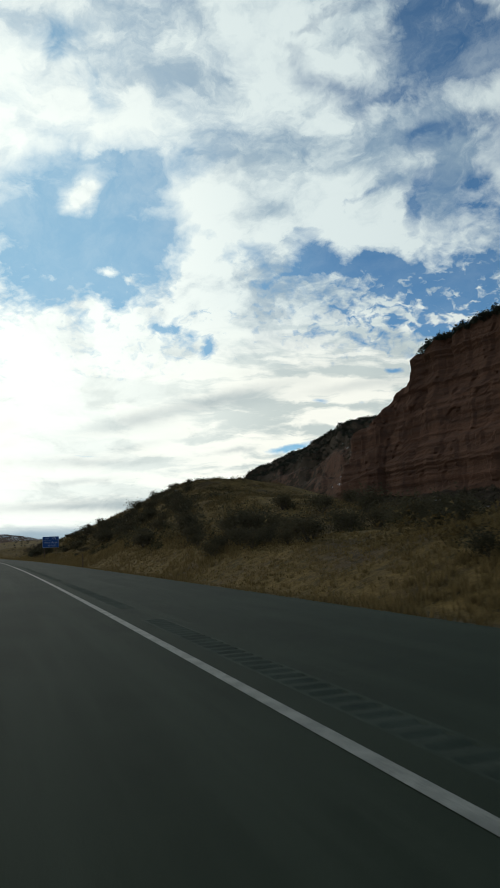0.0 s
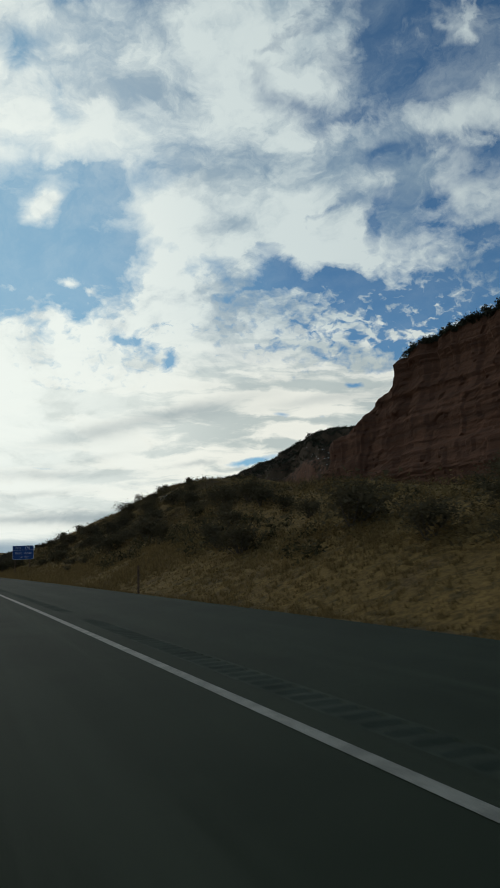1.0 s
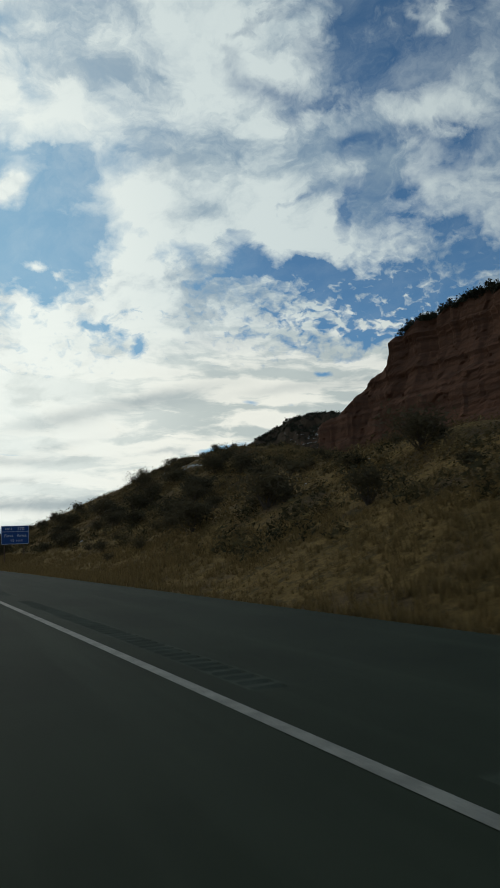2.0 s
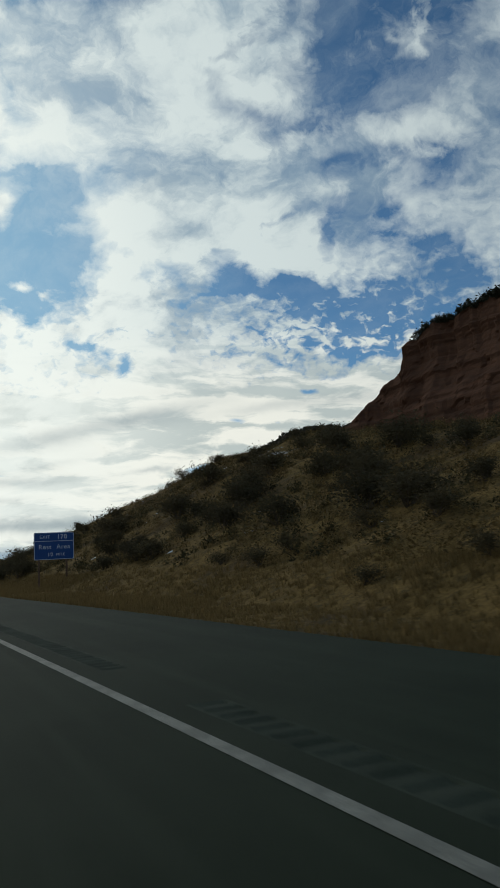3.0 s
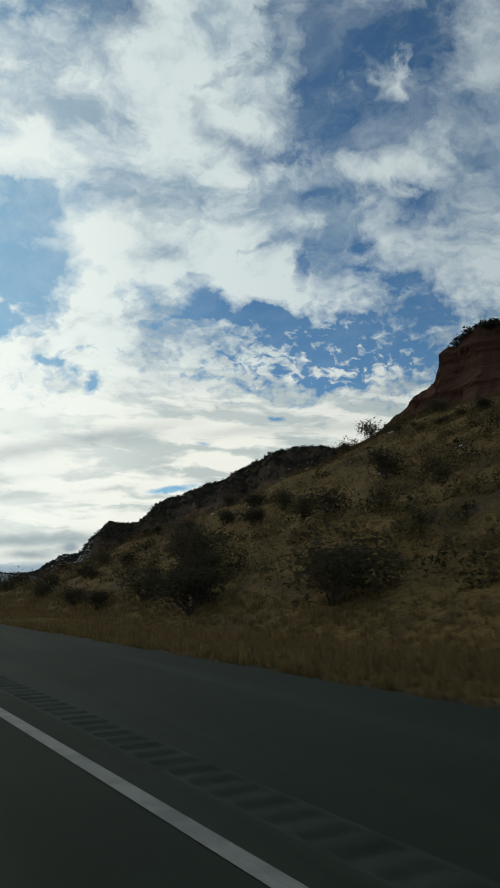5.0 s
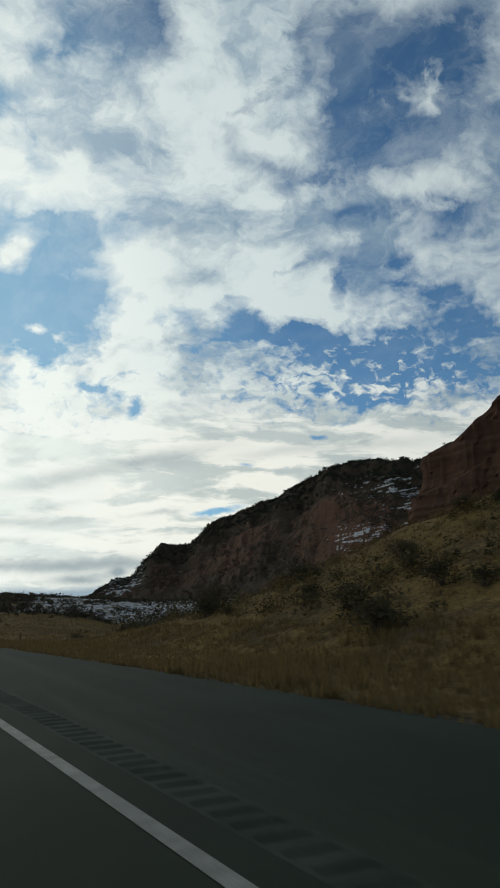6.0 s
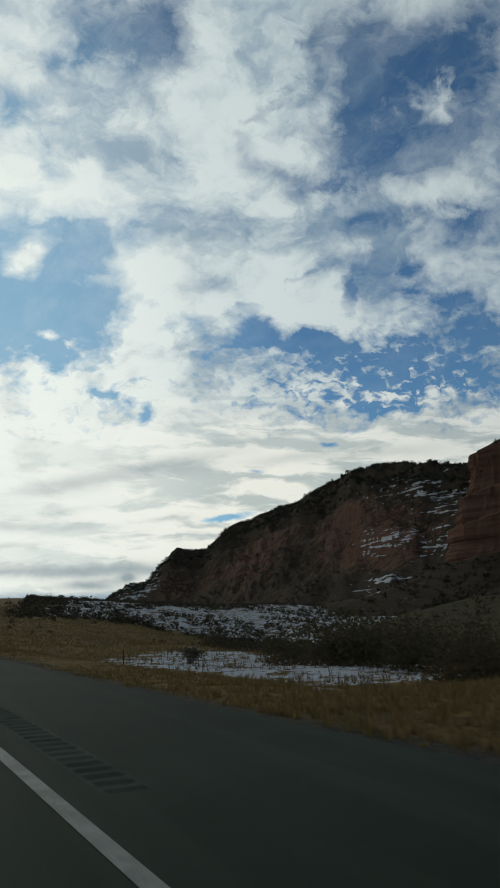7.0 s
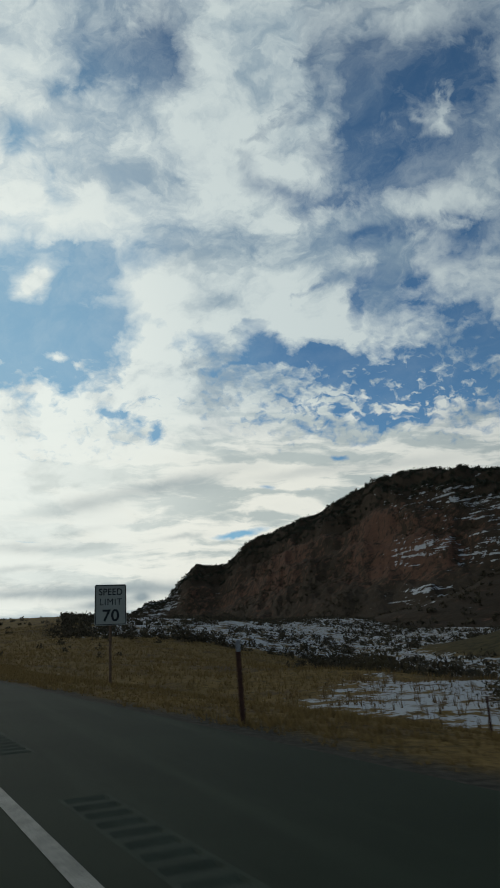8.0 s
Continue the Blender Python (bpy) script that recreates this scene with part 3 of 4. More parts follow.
def cliff():
    """Banded sandstone wall that faces the road, with a talus slope at its foot; x, y, foot, rim."""
    line = ((300, 120, 22, 150), (290, 250, 25, 141), (283, 350, 29, 136), (279, 425, 32, 132), (279, 437, 32, 129), (278, 446, 32, 117), (279, 458, 32, 112),
            (277, 472, 31, 105), (272, 480, 30, 97), (268, 484, 30, 92), (262, 498, 28, 86), (257, 507, 26, 81), (258, 511, 26, 80), (275, 526, 26, 84), (330, 556, 26, 92), (430, 600, 26, 95))
    s, st = along(line, 2.0)
    tx, ty = np.gradient(st[:, 0]), np.gradient(st[:, 1])
    kernel = np.ones(9) / 9
    tx, ty = np.convolve(np.pad(tx, 4, "edge"), kernel, "valid"), np.convolve(np.pad(ty, 4, "edge"), kernel, "valid")
    size = np.hypot(tx, ty)
    nx, ny = -ty / size, tx / size
    rim = st[:, 3] - 1.0 + 5.0 * fbm(s, s * 0 + 3, 22, 3) + 1.6 * np.round(2 * fbm(s, s * 0 + 9, 8, 2))
    foot = st[:, 2] + 6 * fbm(s, s * 0 + 31, 40, 3)
    rows, snow, scrub = [], [], []
    for o, dz in ((-150, 16), (-90, 13), (-50, 9), (-28, 6), (-14, 3.5), (-5, 1.2)):
        f = fbm(s + o, s * 0 + o, 12, 3)
        rows.append((o + 3 * f, rim + dz * (1 + 0.7 * f)))
        snow.append(0.22 + 0 * s)
        scrub.append(0.8 + 0 * s)
    steps = 84
    for k in range(steps + 1):
        h = 1 - k / steps
        z = foot + (rim - foot) * h
        lean = (1 - h) * 9 + 5 * smooth(st[:, 1], 430, 441) * (1 - smooth(st[:, 1], 484, 498)) * smooth(s, 250, 300) * (st[:, 0] < 300)
        beds = 3.4 * fbm(z + 3 * fbm(s, s * 0, 60, 2), s * 0.01, 7, 4, 0.6)
        bays = 5.0 * fbm(s, z * 0.22, 34, 3) + 1.3 * fbm(s, z * 0.6, 7, 3, 0.6) + 1.5 * np.round(3.0 * fbm(s, z * 0.3, 12, 2))
        shelf = 5.0 * smooth(h, 0.62, 0.58) + 3.0 * smooth(h, 0.34, 0.31)
        rows.append((lean + beds + bays + shelf - 3, z))
        snow.append(0.02 + 0 * s)
        scrub.append(0.06 + 0.10 * smooth(h, 0.5, 0.0) + 0 * s)
    for k in range(1, 22):
        h = 1 - k / 21
        o = 14 + 95 * (1 - h) ** 1.15
        z = foot * h ** 1.25 - 2 * (1 - h)
        lump = fbm(s, o + 0 * s, 18, 4)
        rows.append((o + 8 * fbm(s, o + 0 * s, 25, 3), z + 5 * lump * h ** 0.5))
        snow.append(0.08 + 0.3 * smooth(s, s[-1] - 190, s[-1] - 120))
        scrub.append(0.75 + 0 * s)
    oo, zz = np.array([r[0] for r in rows]), np.array([r[1] + 0 * s for r in rows])
    verts = np.stack([st[:, 0] + nx * oo, st[:, 1] + ny * oo, zz], -1)
    me = mesh_of("cliff", verts.reshape(-1, 3), grid_faces(len(rows), len(s)), ROCK)
    store(me, "snow", np.array(snow))
    store(me, "scrub", np.array(scrub))
    tagged(new("cliff", me), "tall banded red sandstone cliff above a scree slope", "cliff", kind="structure")
    return verts[1:7].reshape(-1, 3), verts[-20:-2].reshape(-1, 3)


def mesa():
    """A long red ridge beyond the cliff; crest x, y, z and foot x, y at each station."""
    line = ((300, 1800, 20, 270, 1600), (351, 1680, 47, 290, 1500), (404, 1582, 80, 310, 1380), (425, 1502, 122, 320, 1290), (470, 1466, 124, 330, 1220), (497, 1400, 156, 335, 1140), (525, 1300, 169, 330, 1050),
            (534, 1157, 188, 320, 920), (531, 1041, 195, 310, 800), (548, 908, 180, 320, 690), (540, 814, 158, 330, 610), (560, 700, 150, 350, 540), (600, 560, 150, 380, 480))
    s, st = along(line, 4.0)
    f = s / s[-1]
    zc = st[:, 2] - 8 + 7 * fbm(s, s * 0 + 3, 45, 3)
    cuts = np.array([0, 0.1, 0.25, 0.40, 0.46, 0.55, 0.60, 0.68, 0.73, 0.82, 0.86, 0.94, 1.0])
    high = np.array([0, 0.05, 0.17, 0.31, 0.44, 0.50, 0.63, 0.68, 0.81, 0.86, 0.94, 0.98, 1.0])
    verts, snow, scrub = [], [], []
    rows = 100
    for k in range(rows + 12):
        p = k / rows
        gully = 0.5 + fbm(s + 220 * p, p * 190 + 0 * s, 190, 4, 0.5)
        q = np.clip(p + 0.10 * fbm(s, 60 * p + 0 * s, 80, 3) * (p < 1), 0, 2)
        frac = np.interp(q, cuts, high) if p <= 1 else 1 - (p - 1) * 2.2
        px = p - 0.15 * (gully - 0.5) * smooth(p, 0.05, 0.4) * (1 - smooth(p, 0.85, 1.0))
        z = zc * frac + (8 * fbm(s + 90 * p, p * 300 + 0 * s, 50, 4) + 5 * fbm(s, p * 380 + 0 * s, 15, 3)) * smooth(p, 0, 0.2) * (1 - smooth(p, 0.9, 1.0) * 0.5) + 1
        verts.append(np.stack([st[:, 3] + (st[:, 0] - st[:, 3]) * px, st[:, 4] + (st[:, 1] - st[:, 4]) * px, z], -1))
        white = (0.46 * math.exp(-((p - 0.66) / 0.12) ** 2) + 0.44 * math.exp(-((p - 0.42) / 0.07) ** 2) + 0.46 * math.exp(-((p - 0.17) / 0.08) ** 2)) * smooth(f + 0.08 * fbm(s, p * 200 + 0 * s, 80, 2), 0.62, 0.72) + 0.10 * smooth(p, 0.75, 0.9) + 0.02
        snow.append(white + 0.5 * smooth(f, 0.08, 0.13) * (1 - smooth(f, 0.2, 0.26)) * smooth(p, 0.35, 0.6))
        patch = 0.35 * fbm(s, p * 300 + 0 * s, 120, 3)
        # real scrub, with extra cover that puts the slope's shade into the colour
        scrub.append(0.56 + patch + 0.5 * smooth(p, 0.62, 0.8) + 0.18 * (1 - smooth(p, 0.2, 0.42)) + 0.25 * smooth(f, 0.66, 0.8))
    verts = np.array(verts)
    me = mesh_of("mesa", verts.reshape(-1, 3), grid_faces(len(verts), len(s))[:, ::-1], ROCK)
    store(me, "snow", np.array(snow))
    store(me, "scrub", np.array(scrub) + 0 * s)
    tagged(new("mesa", me), "broad red mesa with snow on its ledges and dark scrub along the top", "mesa", kind="structure")
    return verts[70:101].reshape(-1, 3), verts[4:90].reshape(-1, 3)


def far_hills():
    xs = np.arange(-1500, 1600, 20.0)
    rows, snow = [], []
    for k in range(14):
        h = np.sin(np.pi * k / 13 * 0.9)
        z = h * (70 + 60 * fbm(xs, xs * 0 + 8, 420, 4)) * (1 + 0.3 * fbm(xs, xs * 0 + 60 * k, 90, 3)) - 2
        rows.append(np.stack([xs, 3300 + 70.0 * k + 0 * xs, z], -1))
        snow.append(0.5 * h + 0 * xs)
    verts = np.array(rows)
    me = mesh_of("far_hills", verts.reshape(-1, 3), grid_faces(14, len(xs)), ROCK)
    store(me, "snow", np.array(snow))
    store(me, "scrub", 0.5 + 0 * np.array(snow))
    tagged(new("far_hills", me), "low distant hills streaked with snow", "hills", kind="structure")


rim_ground, scree_ground = cliff()
crest_ground, slope_ground = mesa()
far_hills()


# ---- plants ----
def clumps(name, places, sizes, mat, leaves, leaf=0.34, squash=0.8):
    """Many leafy clumps joined: each a ragged dome of small leaf sprays."""
    places, sizes = np.asarray(places, float), np.asarray(sizes, float)
    count = len(places)
    way = RNG.normal(size=(count, leaves, 3))
    way /= np.linalg.norm(way, axis=2, keepdims=True)
    way[:, :, 2] = np.abs(way[:, :, 2]) * 1.15 - 0.18
    reach = RNG.uniform(0.45, 1.05, (count, leaves, 1)) * (1 + 0.35 * np.sin(3 * np.arctan2(way[:, :, 1:2], way[:, :, 0:1]) + RNG.uniform(0, 6, (count, 1, 1))))
    mid = way * reach * np.array([0.5, 0.5, squash])
    tri = mid[:, :, None, :] + RNG.normal(size=(count, leaves, 3, 3)) * leaf * 0.5
    verts = places[:, None, None, :] + tri * sizes[:, None, None, None]
    verts = verts.reshape(-1, 3)
    ob = new(name, mesh_of(name, verts, np.arange(len(verts)).reshape(-1, 3), mat))
    return ob


def grass(name, u, y, tall, mat, blades=7):
    """Tufts of dry blades, each a thin leaning triangle."""
    u, y, tall = (np.asarray(a, float) for a in (u, y, tall))
    z = height(u, y)
    root = np.stack([u + road_x(y), y, z - 0.03], -1)[:, None, :]
    count = len(u)
    turn = RNG.uniform(0, 2 * np.pi, (count, blades))
    out = RNG.uniform(0.0, 0.16, (count, blades))
    tilt = RNG.uniform(0.05, 0.55, (count, blades))
    high = tall[:, None] * RNG.uniform(0.55, 1.1, (count, blades))
    c, s = np.cos(turn), np.sin(turn)
    foot = root + np.stack([c * out, s * out, 0 * c], -1)
    tip = foot + np.stack([c * tilt * high, s * tilt * high, high], -1)
    wide = np.stack([-s, c, 0 * c], -1) * RNG.uniform(0.012, 0.03, (count, blades, 1))
    verts = np.stack([foot - wide, foot + wide, tip], 2).reshape(-1, 3)
    return new(name, mesh_of(name, verts, np.arange(len(verts)).reshape(-1, 3), mat))


def scatter(count, u0, u1, y0, y1, keep):
    u, y = RNG.uniform(u0, u1, count), RNG.uniform(y0, y1, count)
    ok = keep(u, y)
    return u[ok], y[ok]


u, y = scatter(44000, 4.2, 12.5, -14, 330, lambda u, y: (u > kerb(y) + 0.75 + 0.5 * fbm(u, y, 2, 2)) & (snow_on(u, y) < 0.4 + 0.5 * fbm(u, y, 4, 3)))
tagged(grass("verge_grass", u, y, RNG.uniform(0.16, 0.4, len(u)) * (0.8 + 0.9 * fbm(u, y, 7, 3)) * (1 - 0.55 * smooth(y, 208, 228)), STRAW, 8), "dry golden grass along the edge of the road", "grass", kind="stuff")
u, y = scatter(30000, 10, 62, -14, 262, lambda u, y: (u < crest(y) + 6) & (fbm(u, y, 8, 3) > -0.12) & (snow_on(u, y) < 0.4))
tagged(grass("bank_grass", u, y, RNG.uniform(0.2, 0.45, len(u)) * (1 - 0.5 * smooth(y, 212, 230)), STRAW, 6), "thin dry grass on the sloping bank", "grass", kind="stuff")
u, y = scatter(24000, 12, 70, 250, 420, lambda u, y: (u < flat_edge(y) + 2) & (snow_on(u, y) < 0.35))
tagged(grass("field_grass", u, y, RNG.uniform(0.2, 0.5, len(u)), STRAW, 6), "dry golden grass in the field beside the road", "grass", kind="stuff")
u, y = scatter(2600, 6, 34, 218, 300, lambda u, y: snow_on(u, y) > 0.3)
tagged(grass("snow_weeds", u, y, RNG.uniform(0.25, 0.7, len(u)), WEED, 5), "dead weeds standing in thin snow", "weeds", kind="stuff")


def shrub(seed, sprays, spread):
    """A rounded desert bush: forked stems and a ragged crown of small leaf sprays, one metre tall."""
    rng = np.random.default_rng(seed)
    base = new("shrub")
    bm = bmesh.new()
    tips = []
    for k in range(9):
        a, lean = rng.uniform(0, 6.28), rng.uniform(0.15, 0.75)
        tip = Vector((math.cos(a) * lean * spread * 0.7, math.sin(a) * lean * spread * 0.7, rng.uniform(0.5, 0.85)))
        tips.append(tip)
        half = tip * 0.5 + Vector((0, 0, -0.06))
        last = None
        for at, r in ((Vector((0, 0, -0.12)), 0.028), (half, 0.018), (tip, 0.006)):
            ring = [bm.verts.new(at + Vector((math.cos(q) * r, math.sin(q) * r, 0))) for q in (0, 2.1, 4.2)]
            if last:
                for i in range(3):
                    bm.faces.new((last[i], last[(i + 1) % 3], ring[(i + 1) % 3], ring[i]))
            last = ring
    part("branch_fork", bm, TWIG, base, "grey twiggy stems")
    bm = bmesh.new()
    for k in range(sprays):
        c = tips[k % 9] * rng.uniform(0.6, 1.1) + Vector(rng.normal(size=3) * 0.15 * spread)
        c.z = max(c.z, 0.02)
        bm.faces.new([bm.verts.new(c + Vector(rng.normal(size=3) * 0.036)) for _ in range(3)])
    part("foliage", bm, SAGE, base)
    return base


kinds = [shrub(11, 1000, 1.0), shrub(12, 1100, 1.25), shrub(13, 900, 0.85), shrub(14, 1200, 1.45)]


def place_shrub(which, u, y, size, tall=1.0, label="dark grey-brown desert shrub on the dry bank"):
    at = Matrix.Translation((u + road_x(y), y, float(height(u, y)))) @ Matrix.Rotation(random.uniform(0, 6.28), 4, "Z") @ Matrix.Diagonal((size, size, size * tall, 1))
    ob = copy_thing(kinds[which], at)
    return tagged(ob, label, "shrub", "shrubs on the bank")


# dark bushes stand in loose groups over the bank
groups = 0
while groups < 30:
    y = 4 + 222 * math.sqrt(random.random())
    u = random.uniform(float(toe(y)) + 3.5, float(crest(y)) + 4)
    if u < 14 and random.random() < 0.4:
        continue
    groups += 1
    big = random.choice((0.9, 1.2, 1.5, 1.9, 2.3))
    for k in range(random.choice((2, 3, 4))):
        du, dy = random.gauss(0, 1.1 * big), random.gauss(0, 1.6 * big)
        if u + du > toe(y) + 1.5:
            place_shrub(random.randrange(4), u + du, y + dy, big * random.uniform(0.6, 1.1), random.uniform(0.55, 0.9))
# single larger bushes: distance out, distance along, width
BUSHES = ((11.2, 53, 2.6), (12.1, 41, 2.3), (10.2, 28, 1.6), (8.2, 35, 1.1), (9.7, 60, 1.9), (24.7, 50, 2.6), (8.5, 14, 0.9), (19.6, 87, 2.8),
          (13.7, 61, 1.3), (10.1, 47, 1.7), (14.5, 93, 2.9), (22.9, 124, 2.5), (18.3, 115, 2.4), (17.3, 131, 2.5), (17.1, 124, 2.2), (12.7, 122, 0.9),
          (16.4, 148, 1.5), (18.6, 163, 1.6), (14.4, 136, 1.8), (24.0, 140, 2.7))
BUSHES_BEYOND = ((15.4, 110, 1.4), (10.1, 107, 0.8), (18.4, 157, 2.0), (17.2, 147, 1.4), (16.0, 150, 1.4), (13.3, 146, 0.9), (12.9, 142, 1.4), (21.3, 145, 2.0), (12.0, 168, 2.8),
                 (10.9, 175, 2.5), (11.1, 189, 1.3), (10.9, 185, 1.3), (13.6, 185, 1.2), (11.7, 181, 1.8), (12.9, 178, 2.0), (16.1, 188, 1.1), (14.8, 198, 1.1),
                 (11.4, 197, 1.5), (13.4, 201, 1.2), (15.1, 206, 0.8), (13.8, 204.5, 0.8), (16.3, 201, 1.1), (14.5, 196, 1.0), (13.3, 210, 0.6), (17.0, 187, 1.2))
BUSHES_NEAR = ((11.8, 44, 1.6), (8.9, 36, 1.2), (9.4, 34.5, 1.3), (9.0, 31.5, 1.2), (10.4, 33, 1.2), (10.3, 30.5, 1.0), (14.5, 44, 1.8), (13.5, 38, 1.5), (10.5, 38.5, 1.4), (12.5, 35, 1.4))
BUSHES_LOW = ((9.6, 43.1, 1.4), (14.2, 47.9, 2.4), (17.4, 39.6, 2.7), (21.3, 41.7, 2.6), (30.4, 51.4, 3.2), (11.3, 19.4, 1.5), (39.1, 79.3, 3.2), (21.0, 49.4, 2.5), (19.6, 53.7, 2.3),
              (17.3, 76.6, 3.1), (11.3, 68.6, 2.2), (12.4, 97.8, 3.0), (13.6, 70.6, 1.9), (10.3, 64.6, 1.3), (16.6, 72.9, 2.4), (15.0, 75.3, 1.6), (15.0, 66.3, 1.7), (19.0, 92.3, 1.6),
              (14.8, 24.0, 2.2), (16.0, 29.0, 2.6), (13.0, 22.5, 1.9), (18.5, 33.0, 2.6), (15.5, 34.5, 2.2), (20.5, 36.5, 2.4))
BUSHES_UPPER = ((21.6, 148.9, 3.2), (21.9, 138.3, 3.2), (20.8, 164.4, 3.2), (19.5, 137.6, 2.0), (12.9, 118.5, 1.2), (17.8, 139.2, 1.6), (25.6, 128.2, 3.2), (18.5, 118.1, 2.7),
                (32.7, 140.6, 2.9), (31.8, 132.2, 3.2), (19.8, 111.9, 1.4), (31.0, 149.1, 3.2), (27.4, 135.4, 2.5), (26.5, 145.1, 2.4), (11.3, 103.4, 0.9), (29.9, 123.1, 2.1), (31.3, 163.3, 3.2),
                (17.9, 203.5, 1.3), (16.1, 194.4, 1.3), (22.1, 197.7, 1.6), (22.8, 193.8, 1.5), (25.0, 190.0, 1.7), (25.5, 194.6, 1.6), (22.3, 189.1, 1.6), (27.0, 200.7, 1.4))
for u, y, wide in BUSHES + BUSHES_BEYOND + BUSHES_NEAR + tuple((u, y, 0.78 * w) for u, y, w in BUSHES_LOW) + BUSHES_UPPER:
    place_shrub(random.choice((1, 3)), u, y, wide * 0.85, 0.8, "broad dark desert bush on the dry bank")
    if wide >= 1.3:
        place_shrub(random.choice((0, 2)), u + 0.3 * wide, y + 0.35 * wide, wide * 0.7, 0.75)
# the bush alone in the snow, and the thicket behind the end of the bank
place_shrub(1, 21.7, 263.0, 1.5, 0.8, "dark shrub standing alone in thin snow")
u = np.concatenate([RNG.uniform(27, 52, 60), RNG.uniform(40, 80, 60), RNG.uniform(14, 30, 50)])
y = np.concatenate([246 + 0.25 * (u[:60] - 27) + RNG.uniform(0, 16, 60), RNG.uniform(256, 300, 60), 219 + 0.6 * (u[120:] - 14) + RNG.uniform(0, 10, 50)])
tagged(clumps("thicket", np.stack([u + road_x(y), y, height(u, y)], -1), np.concatenate([RNG.uniform(2.4, 4.4, 120), RNG.uniform(1.3, 2.2, 50)]), SAGE, 650, 0.06, 0.85), "tall dark leafless thicket beside the snowy hollow", "thicket", kind="stuff")
for k, ob in enumerate(kinds):
    ob.matrix_basis = Matrix.Translation((18.0 + 5 * k + road_x(30 + 9 * k), 30 + 9 * k, float(height(18.0 + 5 * k, 30 + 9 * k)))) @ Matrix.Diagonal((1.4, 1.4, 1.2, 1))
    tagged(ob, "dark grey-brown desert shrub on the dry bank", "shrub", "shrubs on the bank")

u, y = scatter(15000, 9, 84, -8, 217, lambda u, y: (u > toe(y) + 3) & (u < crest(y) + 26) & (snow_on(u, y) < 0.4) & (fbm(u, y, 10, 3) > -0.2))
tagged(clumps("bank_brush", np.stack([u + road_x(y), y, height(u, y)], -1), RNG.uniform(0.5, 1.5, len(u)), BRUSH, 52, 0.08, 0.5), "low dark brush scattered over the dry bank", "brush", kind="stuff")

# rounded clumps of sage in loose drifts over the bank
u, y = scatter(5200, 9, 78, -6, 214, lambda u, y: (u > toe(y) + 2.5) & (u < crest(y) + 14) & (fbm(u + 70, y, 16, 3) + 0.5 * fbm(u, y, 4, 2) > -0.1) & (snow_on(u, y) < 0.4))
tagged(clumps("bank_sage", np.stack([u + road_x(y), y, height(u, y) - 0.05], -1), RNG.uniform(0.6, 1.6, len(u)), SAGEBANK, 120, 0.10, 0.62), "rounded tufts of sagebrush and bleached grass over the bank", "sagebrush", kind="stuff")
# brush on the snowy flat beyond the hollow
y = 258 + 420 * RNG.random(16000) ** 1.15
u = flat_edge(y) + 4 + 300 * RNG.random(16000) ** 1.5
ok = (fbm(u, y, 11, 3) > -0.1) & ((spur(u, y) < 0.8) | (RNG.random(len(u)) < 0.12))
u, y = u[ok], y[ok]
tagged(clumps("flat_brush", np.stack([u + road_x(y), y, height(u, y)], -1), RNG.uniform(0.8, 2.3, len(u)), FARBUSH, 30, 0.22, 0.6), "dark sagebrush dotting a snowy flat", "brush", kind="stuff")
y = 258 + 172 * RNG.random(480) ** 1.6
u = flat_edge(y) + RNG.uniform(0, 15, 480)
tagged(clumps("hollow_brush", np.stack([u + road_x(y), y, height(u, y)], -1), RNG.uniform(0.8, 1.9, len(u)), FARBUSH, 90, 0.14, 0.7), "dense dark brush below the snowy shoulder", "brush", kind="stuff")
u, y = scatter(130, 9, 60, 290, 520, lambda u, y: fbm(u, y, 12, 3) > 0.02)
tagged(clumps("field_brush", np.stack([u + road_x(y), y, height(u, y)], -1), RNG.uniform(0.6, 1.6, len(u)), FARBUSH, 40, 0.26, 0.6), "small dark bushes in dry roadside grass", "brush", kind="stuff")


def pick(ground_pts, count, low=-99.0):
    p = ground_pts[RNG.integers(0, len(ground_pts), count)] + RNG.normal(size=(count, 3)) * np.array([1.5, 1.5, 0.0])
    return p[p[:, 2] > low]


p = pick(rim_ground, 1900)
p = p[(p[:, 1] < 434) | (RNG.random(len(p)) < 0.02)]
tagged(clumps("rim_junipers", p, RNG.uniform(2.8, 6.2, len(p)), JUNIPER, 80, 0.2, 0.62), "dark junipers along the rim of the cliff", "trees", kind="stuff")
p = pick(scree_ground, 2600)
tagged(clumps("scree_brush", p, RNG.uniform(1.4, 4.0, len(p)), FARBUSH, 26, 0.34, 0.6), "dark scrub on the scree below the cliff", "brush", kind="stuff")
p = pick(crest_ground, 4200)
tagged(clumps("mesa_junipers", p, RNG.uniform(2.6, 6.0, len(p)), JUNIPER, 40, 0.24, 0.62), "dark junipers along the top of the mesa", "trees", kind="stuff")
p = pick(slope_ground, 13000)
p = p[fbm(p[:, 0] + p[:, 2], p[:, 1], 60, 3) > 0.02]
tagged(clumps("mesa_brush", p, RNG.uniform(1.4, 3.8, len(p)), FARBUSH, 16, 0.34, 0.6), "dark scrub on the slopes of the mesa", "brush", kind="stuff")


